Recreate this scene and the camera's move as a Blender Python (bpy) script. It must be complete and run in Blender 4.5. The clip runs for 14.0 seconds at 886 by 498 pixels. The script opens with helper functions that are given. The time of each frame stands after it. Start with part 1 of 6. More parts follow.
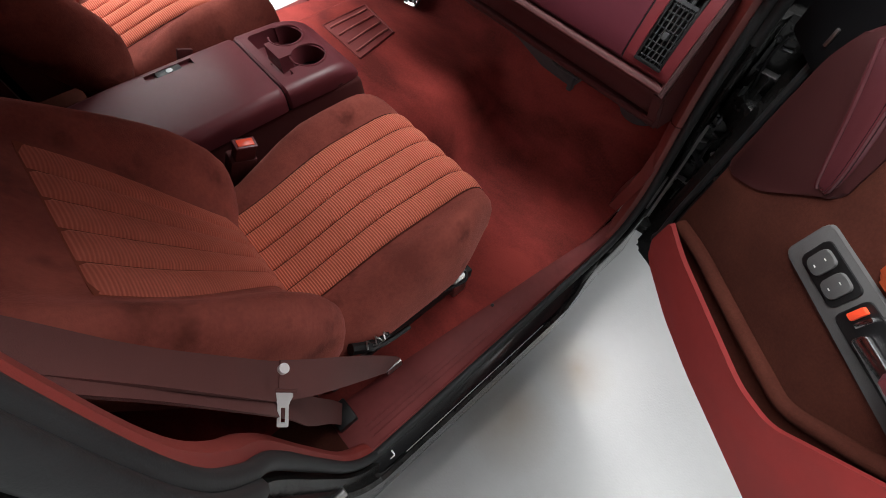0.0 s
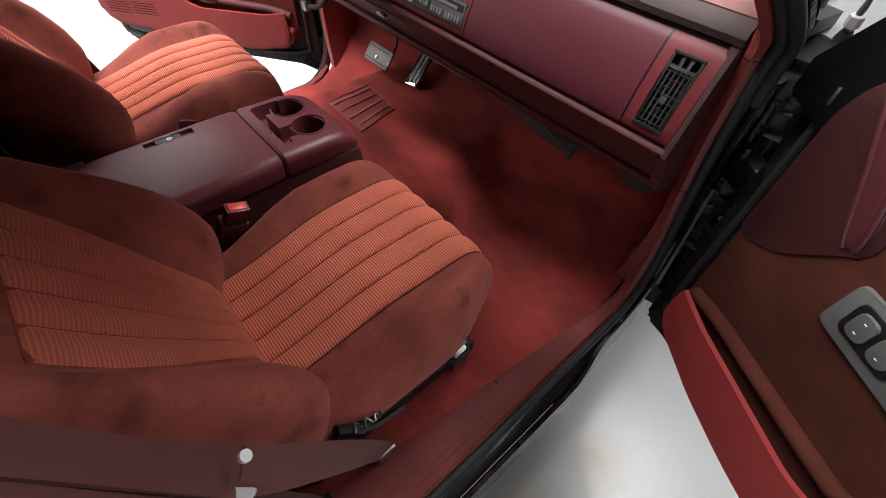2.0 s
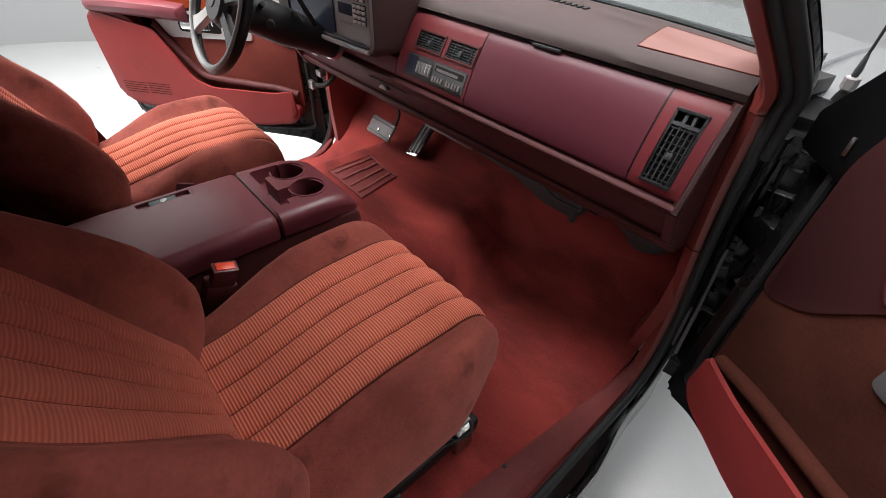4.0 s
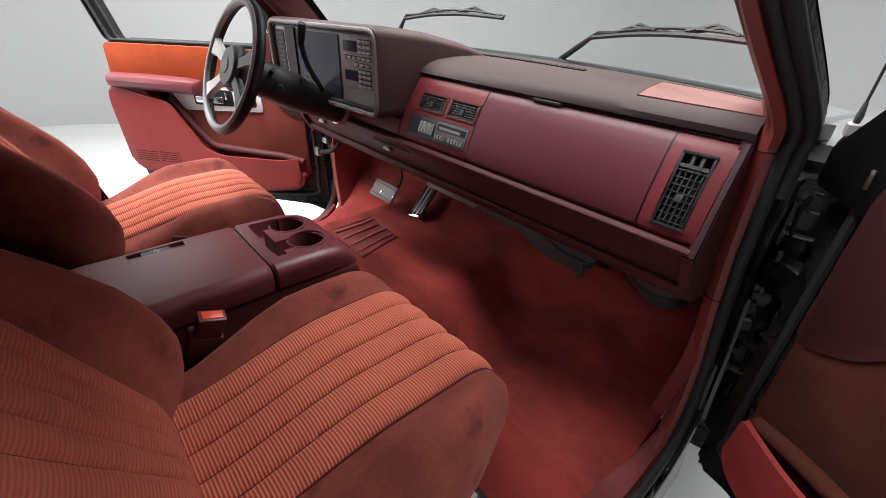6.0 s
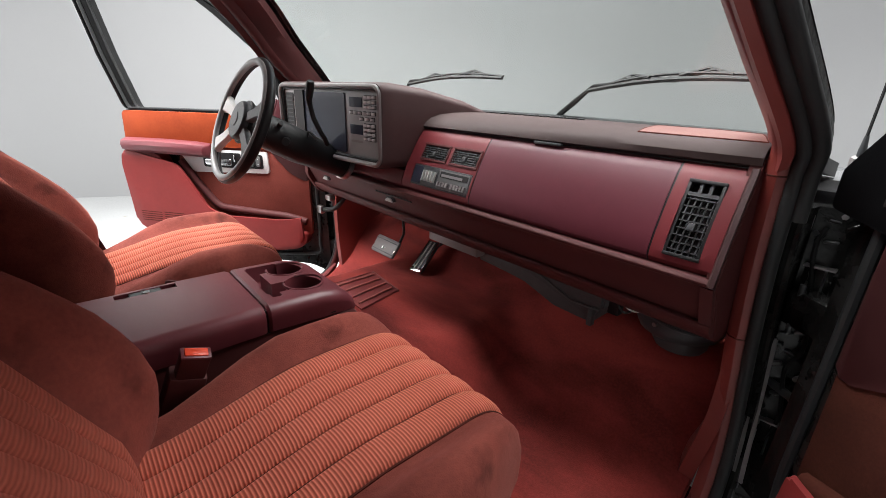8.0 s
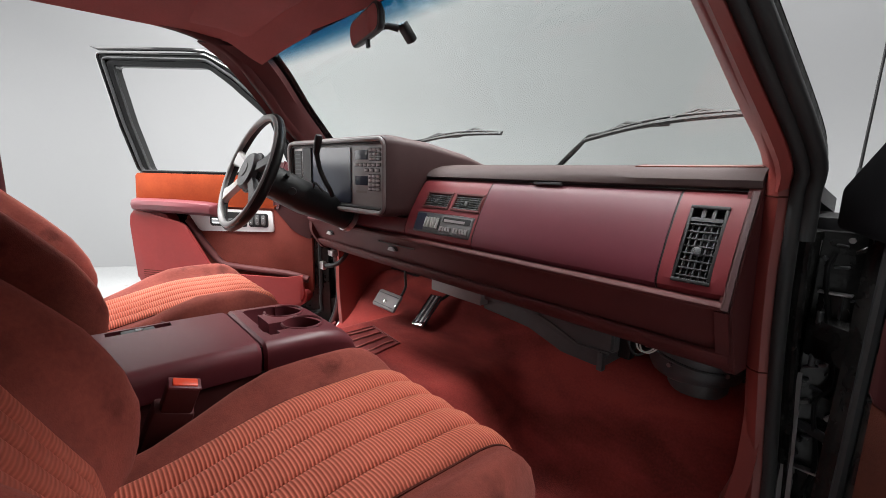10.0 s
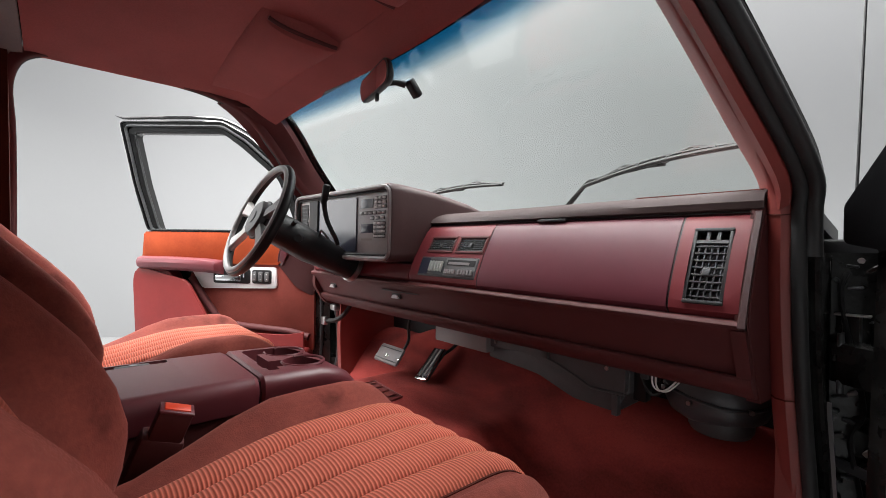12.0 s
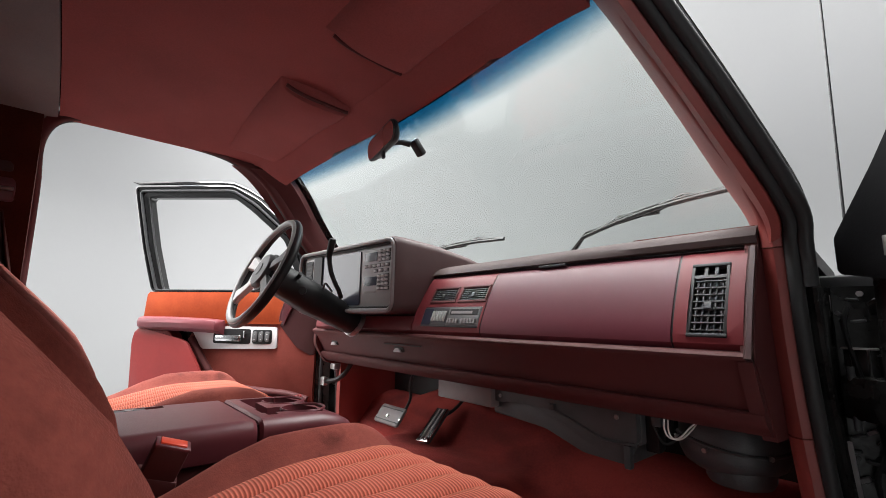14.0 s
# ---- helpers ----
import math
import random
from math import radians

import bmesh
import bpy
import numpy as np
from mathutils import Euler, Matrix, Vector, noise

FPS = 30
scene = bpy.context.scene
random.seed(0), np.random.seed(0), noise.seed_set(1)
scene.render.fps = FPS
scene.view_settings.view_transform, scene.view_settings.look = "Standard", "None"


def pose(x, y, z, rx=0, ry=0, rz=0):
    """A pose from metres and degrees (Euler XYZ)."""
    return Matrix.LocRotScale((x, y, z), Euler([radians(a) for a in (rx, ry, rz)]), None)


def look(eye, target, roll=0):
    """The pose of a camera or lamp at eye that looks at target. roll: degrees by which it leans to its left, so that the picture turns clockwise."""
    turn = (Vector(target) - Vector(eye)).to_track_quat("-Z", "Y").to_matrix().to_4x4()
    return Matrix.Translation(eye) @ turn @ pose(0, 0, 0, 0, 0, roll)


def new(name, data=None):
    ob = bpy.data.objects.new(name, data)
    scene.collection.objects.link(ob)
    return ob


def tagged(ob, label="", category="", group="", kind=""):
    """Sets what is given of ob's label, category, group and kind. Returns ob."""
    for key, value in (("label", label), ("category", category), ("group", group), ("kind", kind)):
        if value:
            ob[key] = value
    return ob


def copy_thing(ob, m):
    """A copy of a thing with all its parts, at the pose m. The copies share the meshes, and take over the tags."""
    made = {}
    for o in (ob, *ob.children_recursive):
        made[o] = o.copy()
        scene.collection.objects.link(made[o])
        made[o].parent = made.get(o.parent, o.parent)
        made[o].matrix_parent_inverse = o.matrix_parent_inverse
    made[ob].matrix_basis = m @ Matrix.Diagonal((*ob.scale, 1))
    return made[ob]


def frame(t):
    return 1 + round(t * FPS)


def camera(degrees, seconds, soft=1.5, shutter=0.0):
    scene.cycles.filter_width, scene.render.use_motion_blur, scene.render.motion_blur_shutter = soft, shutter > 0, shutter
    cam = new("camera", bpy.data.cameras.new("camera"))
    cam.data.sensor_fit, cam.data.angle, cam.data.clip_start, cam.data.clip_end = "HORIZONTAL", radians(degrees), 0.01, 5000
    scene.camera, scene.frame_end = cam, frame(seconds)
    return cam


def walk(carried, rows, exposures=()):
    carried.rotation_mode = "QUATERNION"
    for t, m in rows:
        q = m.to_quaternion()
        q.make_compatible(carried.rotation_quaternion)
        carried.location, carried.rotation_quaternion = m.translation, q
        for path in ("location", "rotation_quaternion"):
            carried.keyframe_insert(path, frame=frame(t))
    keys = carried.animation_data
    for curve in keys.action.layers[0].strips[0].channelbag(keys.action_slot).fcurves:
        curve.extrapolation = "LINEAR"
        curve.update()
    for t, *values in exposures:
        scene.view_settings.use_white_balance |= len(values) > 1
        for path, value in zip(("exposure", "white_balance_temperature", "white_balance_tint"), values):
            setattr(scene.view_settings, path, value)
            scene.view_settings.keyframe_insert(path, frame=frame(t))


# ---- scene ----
cam = camera(91.4, 14.0, soft=0.6)
METRES = 0.537
START = pose(1.0, -0.083, 1.741, 3, 0, 0) @ pose(0, 0, 0, -62, 0, 48.8)
ROWS = [
    (0.0, 0.0, 0.0, 0.0, 0.0, 0.0, 0.0),
    (0.5, 0.0042, 0.0259, -0.0054, 0.11, 2.51, 0.05),
    (1.0, 0.0072, 0.0484, -0.0129, 0.13, 5.02, 0.14),
    (1.5, 0.0084, 0.0811, -0.0238, 0.15, 7.53, 0.13),
    (2.0, 0.0109, 0.1114, -0.0299, 0.21, 10.03, 0.15),
    (2.5, 0.0131, 0.1333, -0.0376, 0.25, 12.52, 0.16),
    (3.0, 0.0096, 0.1651, -0.0402, 0.23, 15.02, 0.17),
    (5.5, 0.0072, 0.322, -0.1026, 0.48, 27.59, 0.22),
    (6.0, 0.0014, 0.3542, -0.1187, 0.51, 30.1, 0.21),
    (6.5, -0.0069, 0.3956, -0.1333, 0.59, 32.59, 0.22),
    (7.0, -0.0066, 0.433, -0.1527, 0.65, 35.11, 0.2),
    (7.5, -0.004, 0.4646, -0.176, 0.68, 37.57, 0.23),
    (8.0, -0.0077, 0.4945, -0.2, 0.7, 40.04, 0.22),
    (10.5, -0.0236, 0.6557, -0.324, 1.0, 52.48, 0.27),
    (11.0, -0.0309, 0.6904, -0.3464, 1.07, 54.96, 0.27),
    (11.5, -0.0362, 0.7249, -0.368, 1.13, 57.42, 0.27),
    (12.0, -0.0397, 0.7606, -0.3946, 1.22, 59.87, 0.27),
    (12.5, -0.0416, 0.7901, -0.4193, 1.27, 62.28, 0.27),
    (13.0, -0.0439, 0.8098, -0.4414, 1.32, 64.66, 0.24),
    (13.5, -0.0499, 0.8301, -0.4609, 1.34, 67.04, 0.25),
    (14.0, -0.0516, 0.8516, -0.4807, 1.45, 69.42, 0.22),
]
walk(cam, [(t, START @ pose(METRES * x, METRES * y, METRES * z, 90 + pitch, roll, yaw)) for t, x, y, z, yaw, pitch, roll in ROWS],
     exposures=[(0.0, 0.0), (3.0, 0.02), (7.5, 0.16), (11.0, 0.28), (14.0, 0.34)])

# ---- light ----
world = bpy.data.worlds.new("world")
scene.world = world
world.use_nodes = True
world.node_tree.nodes["Background"].inputs[0].default_value = (0.9, 0.95, 1.0, 1)
world.node_tree.nodes["Background"].inputs[1].default_value = 0.0


def softbox(name, m, sx, sy, watts, spread=180, colour=(1.0, 0.99, 0.99)):
    data = bpy.data.lights.new(name, "AREA")
    data.shape, data.size, data.size_y, data.energy, data.color = "RECTANGLE", sx, sy, watts, colour
    data.spread = radians(spread)
    ob = new(name, data)
    ob.matrix_world = m
    return ob


softbox("unseen_softbox", pose(-1.5, -0.45, 4.4), 4.2, 2.9, 740, 164)
softbox("unseen_softbox", pose(0.5, 3.05, 4.8), 3.2, 1.6, 155, 125)
softbox("unseen_softbox", pose(2.31, 3.95, 5.6, 0, 0, -41.0), 4.6, 1.8, 115)
# Fill turned up at the ceiling, added to even out the walls; unseen.
softbox("unseen_softbox", look((-0.8, 0.6, 4.4), (-1.9, 1.9, 8.0)), 6.5, 5.0, 560)
# Fill from the rear left, added to brighten the footwell; no lamp known there.
softbox("unseen_softbox", look((-3.4, -2.6, 3.0), (-0.3, 0.8, 0.8)), 4.2, 3.4, 66, 110)
# Low fill from the right, added to brighten under the dash; none seen there.
softbox("unseen_softbox", look((3.9, -0.7, 1.25), (0.4, 0.6, 0.8)), 2.4, 1.5, 12)


# ---- materials ----
def material(name, colour, rough=0.5, metal=0.0, second=None, grain=60.0, mottle=4.0, bump=0.15, bump_scale=None, spec=0.5, sheen=0.0, coat=0.0, contrast=0.5, fleck=0.35, brushed=None):
    """Principled surface with a fine grain and a broad mottling of its colour, and a fine relief."""
    m = bpy.data.materials.new(name)
    m.use_nodes = True
    nt = m.node_tree
    p = nt.nodes["Principled BSDF"]
    p.inputs["Roughness"].default_value, p.inputs["Metallic"].default_value = rough, metal
    p.inputs["Specular IOR Level"].default_value = spec
    p.inputs["Sheen Weight"].default_value, p.inputs["Sheen Roughness"].default_value = sheen, 0.4
    p.inputs["Coat Weight"].default_value, p.inputs["Coat Roughness"].default_value = coat, 0.05
    geo = nt.nodes.new("ShaderNodeNewGeometry")
    if sheen:
        p.inputs["Sheen Tint"].default_value = (*[min(1, c * 2.2 + 0.1) for c in colour], 1)
    second = second or tuple(c * 0.72 for c in colour)
    n1 = nt.nodes.new("ShaderNodeTexNoise")
    n1.inputs["Scale"].default_value, n1.inputs["Detail"].default_value = mottle, 4
    n2 = nt.nodes.new("ShaderNodeTexNoise")
    n2.inputs["Scale"].default_value, n2.inputs["Detail"].default_value = grain, 3
    for n in (n1, n2):
        nt.links.new(geo.outputs["Position"], n.inputs["Vector"])
    if brushed:
        mp = nt.nodes.new("ShaderNodeMapping")
        mp.inputs["Rotation"].default_value, mp.inputs["Scale"].default_value = (0, 0, radians(brushed[0])), brushed[1]
        nt.links.new(geo.outputs["Position"], mp.inputs["Vector"])
        nt.links.new(mp.outputs[0], n1.inputs["Vector"])
        n1.inputs["Distortion"].default_value = 0.3
    add = nt.nodes.new("ShaderNodeMath")
    add.operation = "MULTIPLY_ADD"
    nt.links.new(n2.outputs["Fac"], add.inputs[0])
    add.inputs[1].default_value = fleck
    nt.links.new(n1.outputs["Fac"], add.inputs[2])
    ramp = nt.nodes.new("ShaderNodeMapRange")
    ramp.inputs["From Min"].default_value, ramp.inputs["From Max"].default_value = 0.5 + 0.5 * fleck - 0.35 * (1.2 - contrast), 0.5 + 0.5 * fleck + 0.35 * (1.2 - contrast)
    nt.links.new(add.outputs[0], ramp.inputs["Value"])
    mix = nt.nodes.new("ShaderNodeMix")
    mix.data_type = "RGBA"
    mix.inputs["A"].default_value, mix.inputs["B"].default_value = (*second, 1), (*colour, 1)
    nt.links.new(ramp.outputs[0], mix.inputs["Factor"])
    nt.links.new(mix.outputs["Result"], p.inputs["Base Color"])
    if bump:
        n3 = nt.nodes.new("ShaderNodeTexNoise")
        n3.inputs["Scale"].default_value, n3.inputs["Detail"].default_value = bump_scale or grain * 6, 2
        nt.links.new(geo.outputs["Position"], n3.inputs["Vector"])
        b = nt.nodes.new("ShaderNodeBump")
        b.inputs["Strength"].default_value, b.inputs["Distance"].default_value = bump, 0.002
        nt.links.new(n3.outputs["Fac"], b.inputs["Height"])
        nt.links.new(b.outputs[0], p.inputs["Normal"])
    return m


def corduroy(name, colour, dark, axis_scale, depth=1.0):
    """Ribbed velour: fine cords across the pleats, the crests' light and the valleys' shade put into the colour;
    axis_scale: the direction of the ribs' spacing, in object space.
    """
    m = material(name, colour, 0.9, 0, dark, spec=0.2, grain=150, mottle=7, bump=0, sheen=0.35, contrast=0.3)
    nt = m.node_tree
    p = nt.nodes["Principled BSDF"]
    tc = nt.nodes.new("ShaderNodeTexCoord")
    mp = nt.nodes.new("ShaderNodeVectorMath")
    mp.operation = "DOT_PRODUCT"
    mp.inputs[1].default_value = axis_scale
    nt.links.new(tc.outputs["Object"], mp.inputs[0])
    wob = nt.nodes.new("ShaderNodeTexNoise")
    wob.inputs["Scale"].default_value = 14
    nt.links.new(tc.outputs["Object"], wob.inputs["Vector"])
    ad = nt.nodes.new("ShaderNodeMath")
    ad.operation = "MULTIPLY_ADD"
    nt.links.new(wob.outputs["Fac"], ad.inputs[0])
    ad.inputs[1].default_value = 1.2
    nt.links.new(mp.outputs["Value"], ad.inputs[2])
    sn = nt.nodes.new("ShaderNodeMath")
    sn.operation = "SINE"
    nt.links.new(ad.outputs[0], sn.inputs[0])
    rg = nt.nodes.new("ShaderNodeMapRange")
    rg.inputs["From Min"].default_value, rg.inputs["From Max"].default_value = -1, 1
    nt.links.new(sn.outputs[0], rg.inputs["Value"])
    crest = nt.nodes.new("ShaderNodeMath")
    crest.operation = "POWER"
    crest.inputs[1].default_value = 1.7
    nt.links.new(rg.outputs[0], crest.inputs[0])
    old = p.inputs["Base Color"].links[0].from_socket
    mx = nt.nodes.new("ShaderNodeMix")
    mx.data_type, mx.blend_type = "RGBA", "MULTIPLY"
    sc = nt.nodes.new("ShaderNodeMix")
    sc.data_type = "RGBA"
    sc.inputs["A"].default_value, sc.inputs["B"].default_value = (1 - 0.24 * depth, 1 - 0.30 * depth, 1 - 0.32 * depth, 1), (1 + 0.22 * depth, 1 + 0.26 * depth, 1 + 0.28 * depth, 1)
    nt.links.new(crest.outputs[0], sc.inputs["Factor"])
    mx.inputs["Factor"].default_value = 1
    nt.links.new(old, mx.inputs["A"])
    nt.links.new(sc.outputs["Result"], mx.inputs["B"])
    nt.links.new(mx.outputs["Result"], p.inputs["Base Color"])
    b = nt.nodes.new("ShaderNodeBump")
    b.inputs["Strength"].default_value, b.inputs["Distance"].default_value = 0.45, 0.002
    nt.links.new(rg.outputs[0], b.inputs["Height"])
    nt.links.new(b.outputs[0], p.inputs["Normal"])
    return m


def stain(m, scale, low, high, dark):
    """Darker worn spots over a material's colour."""
    nt = m.node_tree
    p = nt.nodes["Principled BSDF"]
    geo, n, rg, mx = (nt.nodes.new("ShaderNode" + k) for k in ("NewGeometry", "TexNoise", "MapRange", "Mix"))
    n.inputs["Scale"].default_value, n.inputs["Detail"].default_value = scale, 3
    nt.links.new(geo.outputs["Position"], n.inputs["Vector"])
    rg.inputs["From Min"].default_value, rg.inputs["From Max"].default_value, rg.inputs["To Max"].default_value = low, high, dark
    nt.links.new(n.outputs["Fac"], rg.inputs["Value"])
    mx.data_type, mx.blend_type = "RGBA", "MULTIPLY"
    mx.inputs["B"].default_value = (0.30, 0.26, 0.24, 1)
    nt.links.new(p.inputs["Base Color"].links[0].from_socket, mx.inputs["A"])
    nt.links.new(rg.outputs[0], mx.inputs["Factor"])
    nt.links.new(mx.outputs["Result"], p.inputs["Base Color"])


RIB = 2 * math.pi / 0.0052
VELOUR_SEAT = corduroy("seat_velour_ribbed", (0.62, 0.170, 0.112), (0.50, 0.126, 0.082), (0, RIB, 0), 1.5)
# Backrest: the cushion's velour about a quarter darker, with fainter ribs.
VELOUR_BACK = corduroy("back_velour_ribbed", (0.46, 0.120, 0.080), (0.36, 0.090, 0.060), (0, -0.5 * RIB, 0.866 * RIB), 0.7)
SUEDE = material("seat_suede", (0.262, 0.065, 0.048), 0.92, spec=0.2, second=(0.150, 0.034, 0.026), grain=160, mottle=11, bump=0.4, bump_scale=500, sheen=0.35, contrast=0.5, fleck=0.4)
stain(SUEDE, 13, 0.58, 0.72, 0.65)
MAROON = material("maroon_plastic", (0.140, 0.030, 0.037), 0.42, spec=0.52, second=(0.115, 0.023, 0.030), grain=40, mottle=3, bump=0.10, bump_scale=900)
BEZEL = material("red_dash_plastic", (0.142, 0.022, 0.027), 0.45, spec=0.22, second=(0.118, 0.018, 0.022), grain=40, mottle=3, bump=0.10, bump_scale=900)
PAD = material("brown_maroon_vinyl", (0.052, 0.037, 0.036), 0.62, spec=0.14, second=(0.042, 0.028, 0.027), grain=50, mottle=5, bump=0.16, bump_scale=800)
PODSKIN = material("dark_brown_pod_vinyl", (0.060, 0.030, 0.030), 0.5, spec=0.32, second=(0.048, 0.023, 0.023), grain=50, mottle=5, bump=0.14, bump_scale=800)
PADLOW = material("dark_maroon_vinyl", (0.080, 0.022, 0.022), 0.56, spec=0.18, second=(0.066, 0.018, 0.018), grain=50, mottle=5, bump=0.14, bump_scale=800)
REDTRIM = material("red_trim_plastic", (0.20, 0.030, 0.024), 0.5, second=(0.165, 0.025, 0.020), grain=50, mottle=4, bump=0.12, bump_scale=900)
DOORRED = material("red_door_plastic", (0.225, 0.027, 0.026), 0.5, spec=0.3, second=(0.18, 0.021, 0.020), grain=50, mottle=4, bump=0.12, bump_scale=900)
DOORCLOTH = material("orange_door_velour", (0.35, 0.058, 0.015), 0.9, spec=0.2, second=(0.25, 0.038, 0.010), grain=100, mottle=9, bump=0.3, bump_scale=500, sheen=0.1)
# Carpet with the passenger door's shade put into its colour.
SHADEDCARPET = material("shaded_brown_carpet", (0.068, 0.019, 0.0125), 0.95, spec=0.1, second=(0.037, 0.010, 0.0066), grain=200, mottle=8, bump=0.4, bump_scale=500, fleck=0.5)
CARPET = material("red_carpet", (0.34, 0.050, 0.042), 0.97, spec=0.2, second=(0.13, 0.020, 0.0175), grain=170, mottle=6.5, bump=0.6, bump_scale=420, sheen=0.25, contrast=0.72, fleck=0.22, brushed=(-35, (0.45, 1.0, 1.0)))
# The same door carpet as lit, for the driver's side.
LITDOORCARPET = material("lit_door_carpet", (0.175, 0.042, 0.032), 0.95, spec=0.1, second=(0.115, 0.026, 0.020), grain=200, mottle=8, bump=0.4, bump_scale=500, fleck=0.5)
HEADLINER = material("maroon_headliner_cloth", (0.270, 0.072, 0.068), 0.95, spec=0.2, second=(0.19, 0.050, 0.047), grain=250, mottle=3, bump=0.3, bump_scale=700, fleck=0.5)
GREYLINER = material("grey_headliner_cloth", (0.21, 0.19, 0.185), 0.95, spec=0.2, grain=250, mottle=4, bump=0.2, bump_scale=900)
SEAM = material("dark_stitched_seam", (0.095, 0.020, 0.013), 0.9, second=(0.06, 0.013, 0.009), grain=200, mottle=12, bump=0.2, spec=0.2)
BACKSEAM = material("rust_stitched_seam", (0.20, 0.045, 0.024), 0.9, second=(0.14, 0.03, 0.017), grain=200, mottle=12, bump=0.2, spec=0.2)
BLACK = material("black_plastic", (0.009, 0.009, 0.010), 0.5, second=(0.005, 0.005, 0.005), grain=60, mottle=8, bump=0.1, spec=0.3)
RUBBER = material("black_rubber_seal", (0.024, 0.0255, 0.0265), 0.55, second=(0.016, 0.017, 0.018), grain=80, mottle=8, bump=0.15, spec=0.25)
PATCHBLACK = material("matt_black_plastic", (0.0035, 0.0035, 0.004), 0.62, second=(0.0025, 0.0025, 0.003), grain=60, mottle=8, bump=0.1, spec=0.08)
PAINT = material("black_gloss_paint", (0.005, 0.005, 0.006), 0.2, spec=0.3, second=(0.006, 0.006, 0.006), grain=30, mottle=6, bump=0.0, coat=0.2)
JAMB = material("black_jamb_paint", (0.003, 0.003, 0.003), 0.24, second=(0.016, 0.016, 0.0155), grain=60, mottle=16, bump=0.6, bump_scale=60, spec=0.25, contrast=0.7)
FRAMEPAINT = material("glossy_frame_paint", (0.006, 0.006, 0.0065), 0.07, spec=0.6, second=(0.005, 0.005, 0.005), grain=30, mottle=6, bump=0.06, bump_scale=25, coat=0.7)
# Silver for the rims; on hood and fenders it holds their white reflections.
SILVER = material("silver_rim_body_reflection", (0.36, 0.37, 0.38), 0.13, second=(0.33, 0.34, 0.35), grain=300, mottle=2, bump=0, metal=0.6, coat=0.3)
GREY = material("grey_plastic", (0.19, 0.165, 0.165), 0.45, second=(0.14, 0.135, 0.135), grain=60, mottle=5, bump=0.1)
LIGHTGREY = material("light_grey_plastic", (0.52, 0.51, 0.51), 0.4, second=(0.44, 0.43, 0.43), grain=60, mottle=5, bump=0.1)
DARKGREY = material("dark_grey_plastic", (0.042, 0.044, 0.047), 0.5, second=(0.026, 0.028, 0.03), grain=50, mottle=7, bump=0.2)
BRIGHT = material("bright_brushed_steel", (0.66, 0.66, 0.66), 0.4, 0.3, second=(0.58, 0.58, 0.58), grain=200, mottle=20, bump=0.1)
CHROME = material("chrome", (0.75, 0.75, 0.76), 0.15, 1.0, second=(0.65, 0.65, 0.66), grain=40, mottle=9, bump=0.05)
STEEL = material("worn_steel", (0.42, 0.42, 0.42), 0.35, 1.0, second=(0.22, 0.2, 0.19), grain=120, mottle=30, bump=0.2)
ORANGE = material("orange_button_plastic", (0.85, 0.08, 0.03), 0.35, second=(0.78, 0.07, 0.025), grain=40, bump=0.05)
WHITE = material("white_plastic", (0.75, 0.75, 0.73), 0.4, grain=40, bump=0.05)
CLUSTERGREY = material("mid_grey_cluster_plastic", (0.24, 0.235, 0.235), 0.38, second=(0.18, 0.178, 0.18), grain=70, mottle=6, bump=0.1)
CORNER = material("dark_maroon_moulding", (0.042, 0.0125, 0.013), 0.45, spec=0.25, second=(0.033, 0.010, 0.0105), grain=50, mottle=5, bump=0.12, bump_scale=800)
SPOKE = material("silver_grey_spoke", (0.46, 0.46, 0.45), 0.38, second=(0.38, 0.38, 0.37), grain=50, mottle=7, bump=0.08)
SWITCHGREY = material("dark_switch_plate_grey", (0.085, 0.085, 0.086), 0.5, second=(0.065, 0.065, 0.066), grain=70, mottle=6, bump=0.15)
LENS = material("dark_display_lens", (0.034, 0.038, 0.056), 0.12, second=(0.024, 0.028, 0.044), grain=20, bump=0)
HEATER = material("charcoal_heater_plastic", (0.062, 0.064, 0.067), 0.5, second=(0.040, 0.042, 0.045), grain=60, mottle=9, bump=0.25)
WEBBING = material("maroon_belt_webbing", (0.090, 0.026, 0.023), 0.75, second=(0.064, 0.018, 0.016), grain=400, mottle=12, bump=0.3, bump_scale=900)
MIRRORGLASS = material("mirror_glass", (0.8, 0.8, 0.8), 0.02, 1.0, second=(0.8, 0.8, 0.8), bump=0)
SCUFF = material("dusty_red_scuff_plastic", (0.185, 0.036, 0.036), 0.6, spec=0.25, second=(0.125, 0.022, 0.021), grain=60, mottle=9, bump=0.12, bump_scale=700)
WALL = material("white_studio_wall", (0.315, 0.319, 0.322), 0.9, second=(0.305, 0.309, 0.312), grain=40, mottle=0.7, bump=0.05)


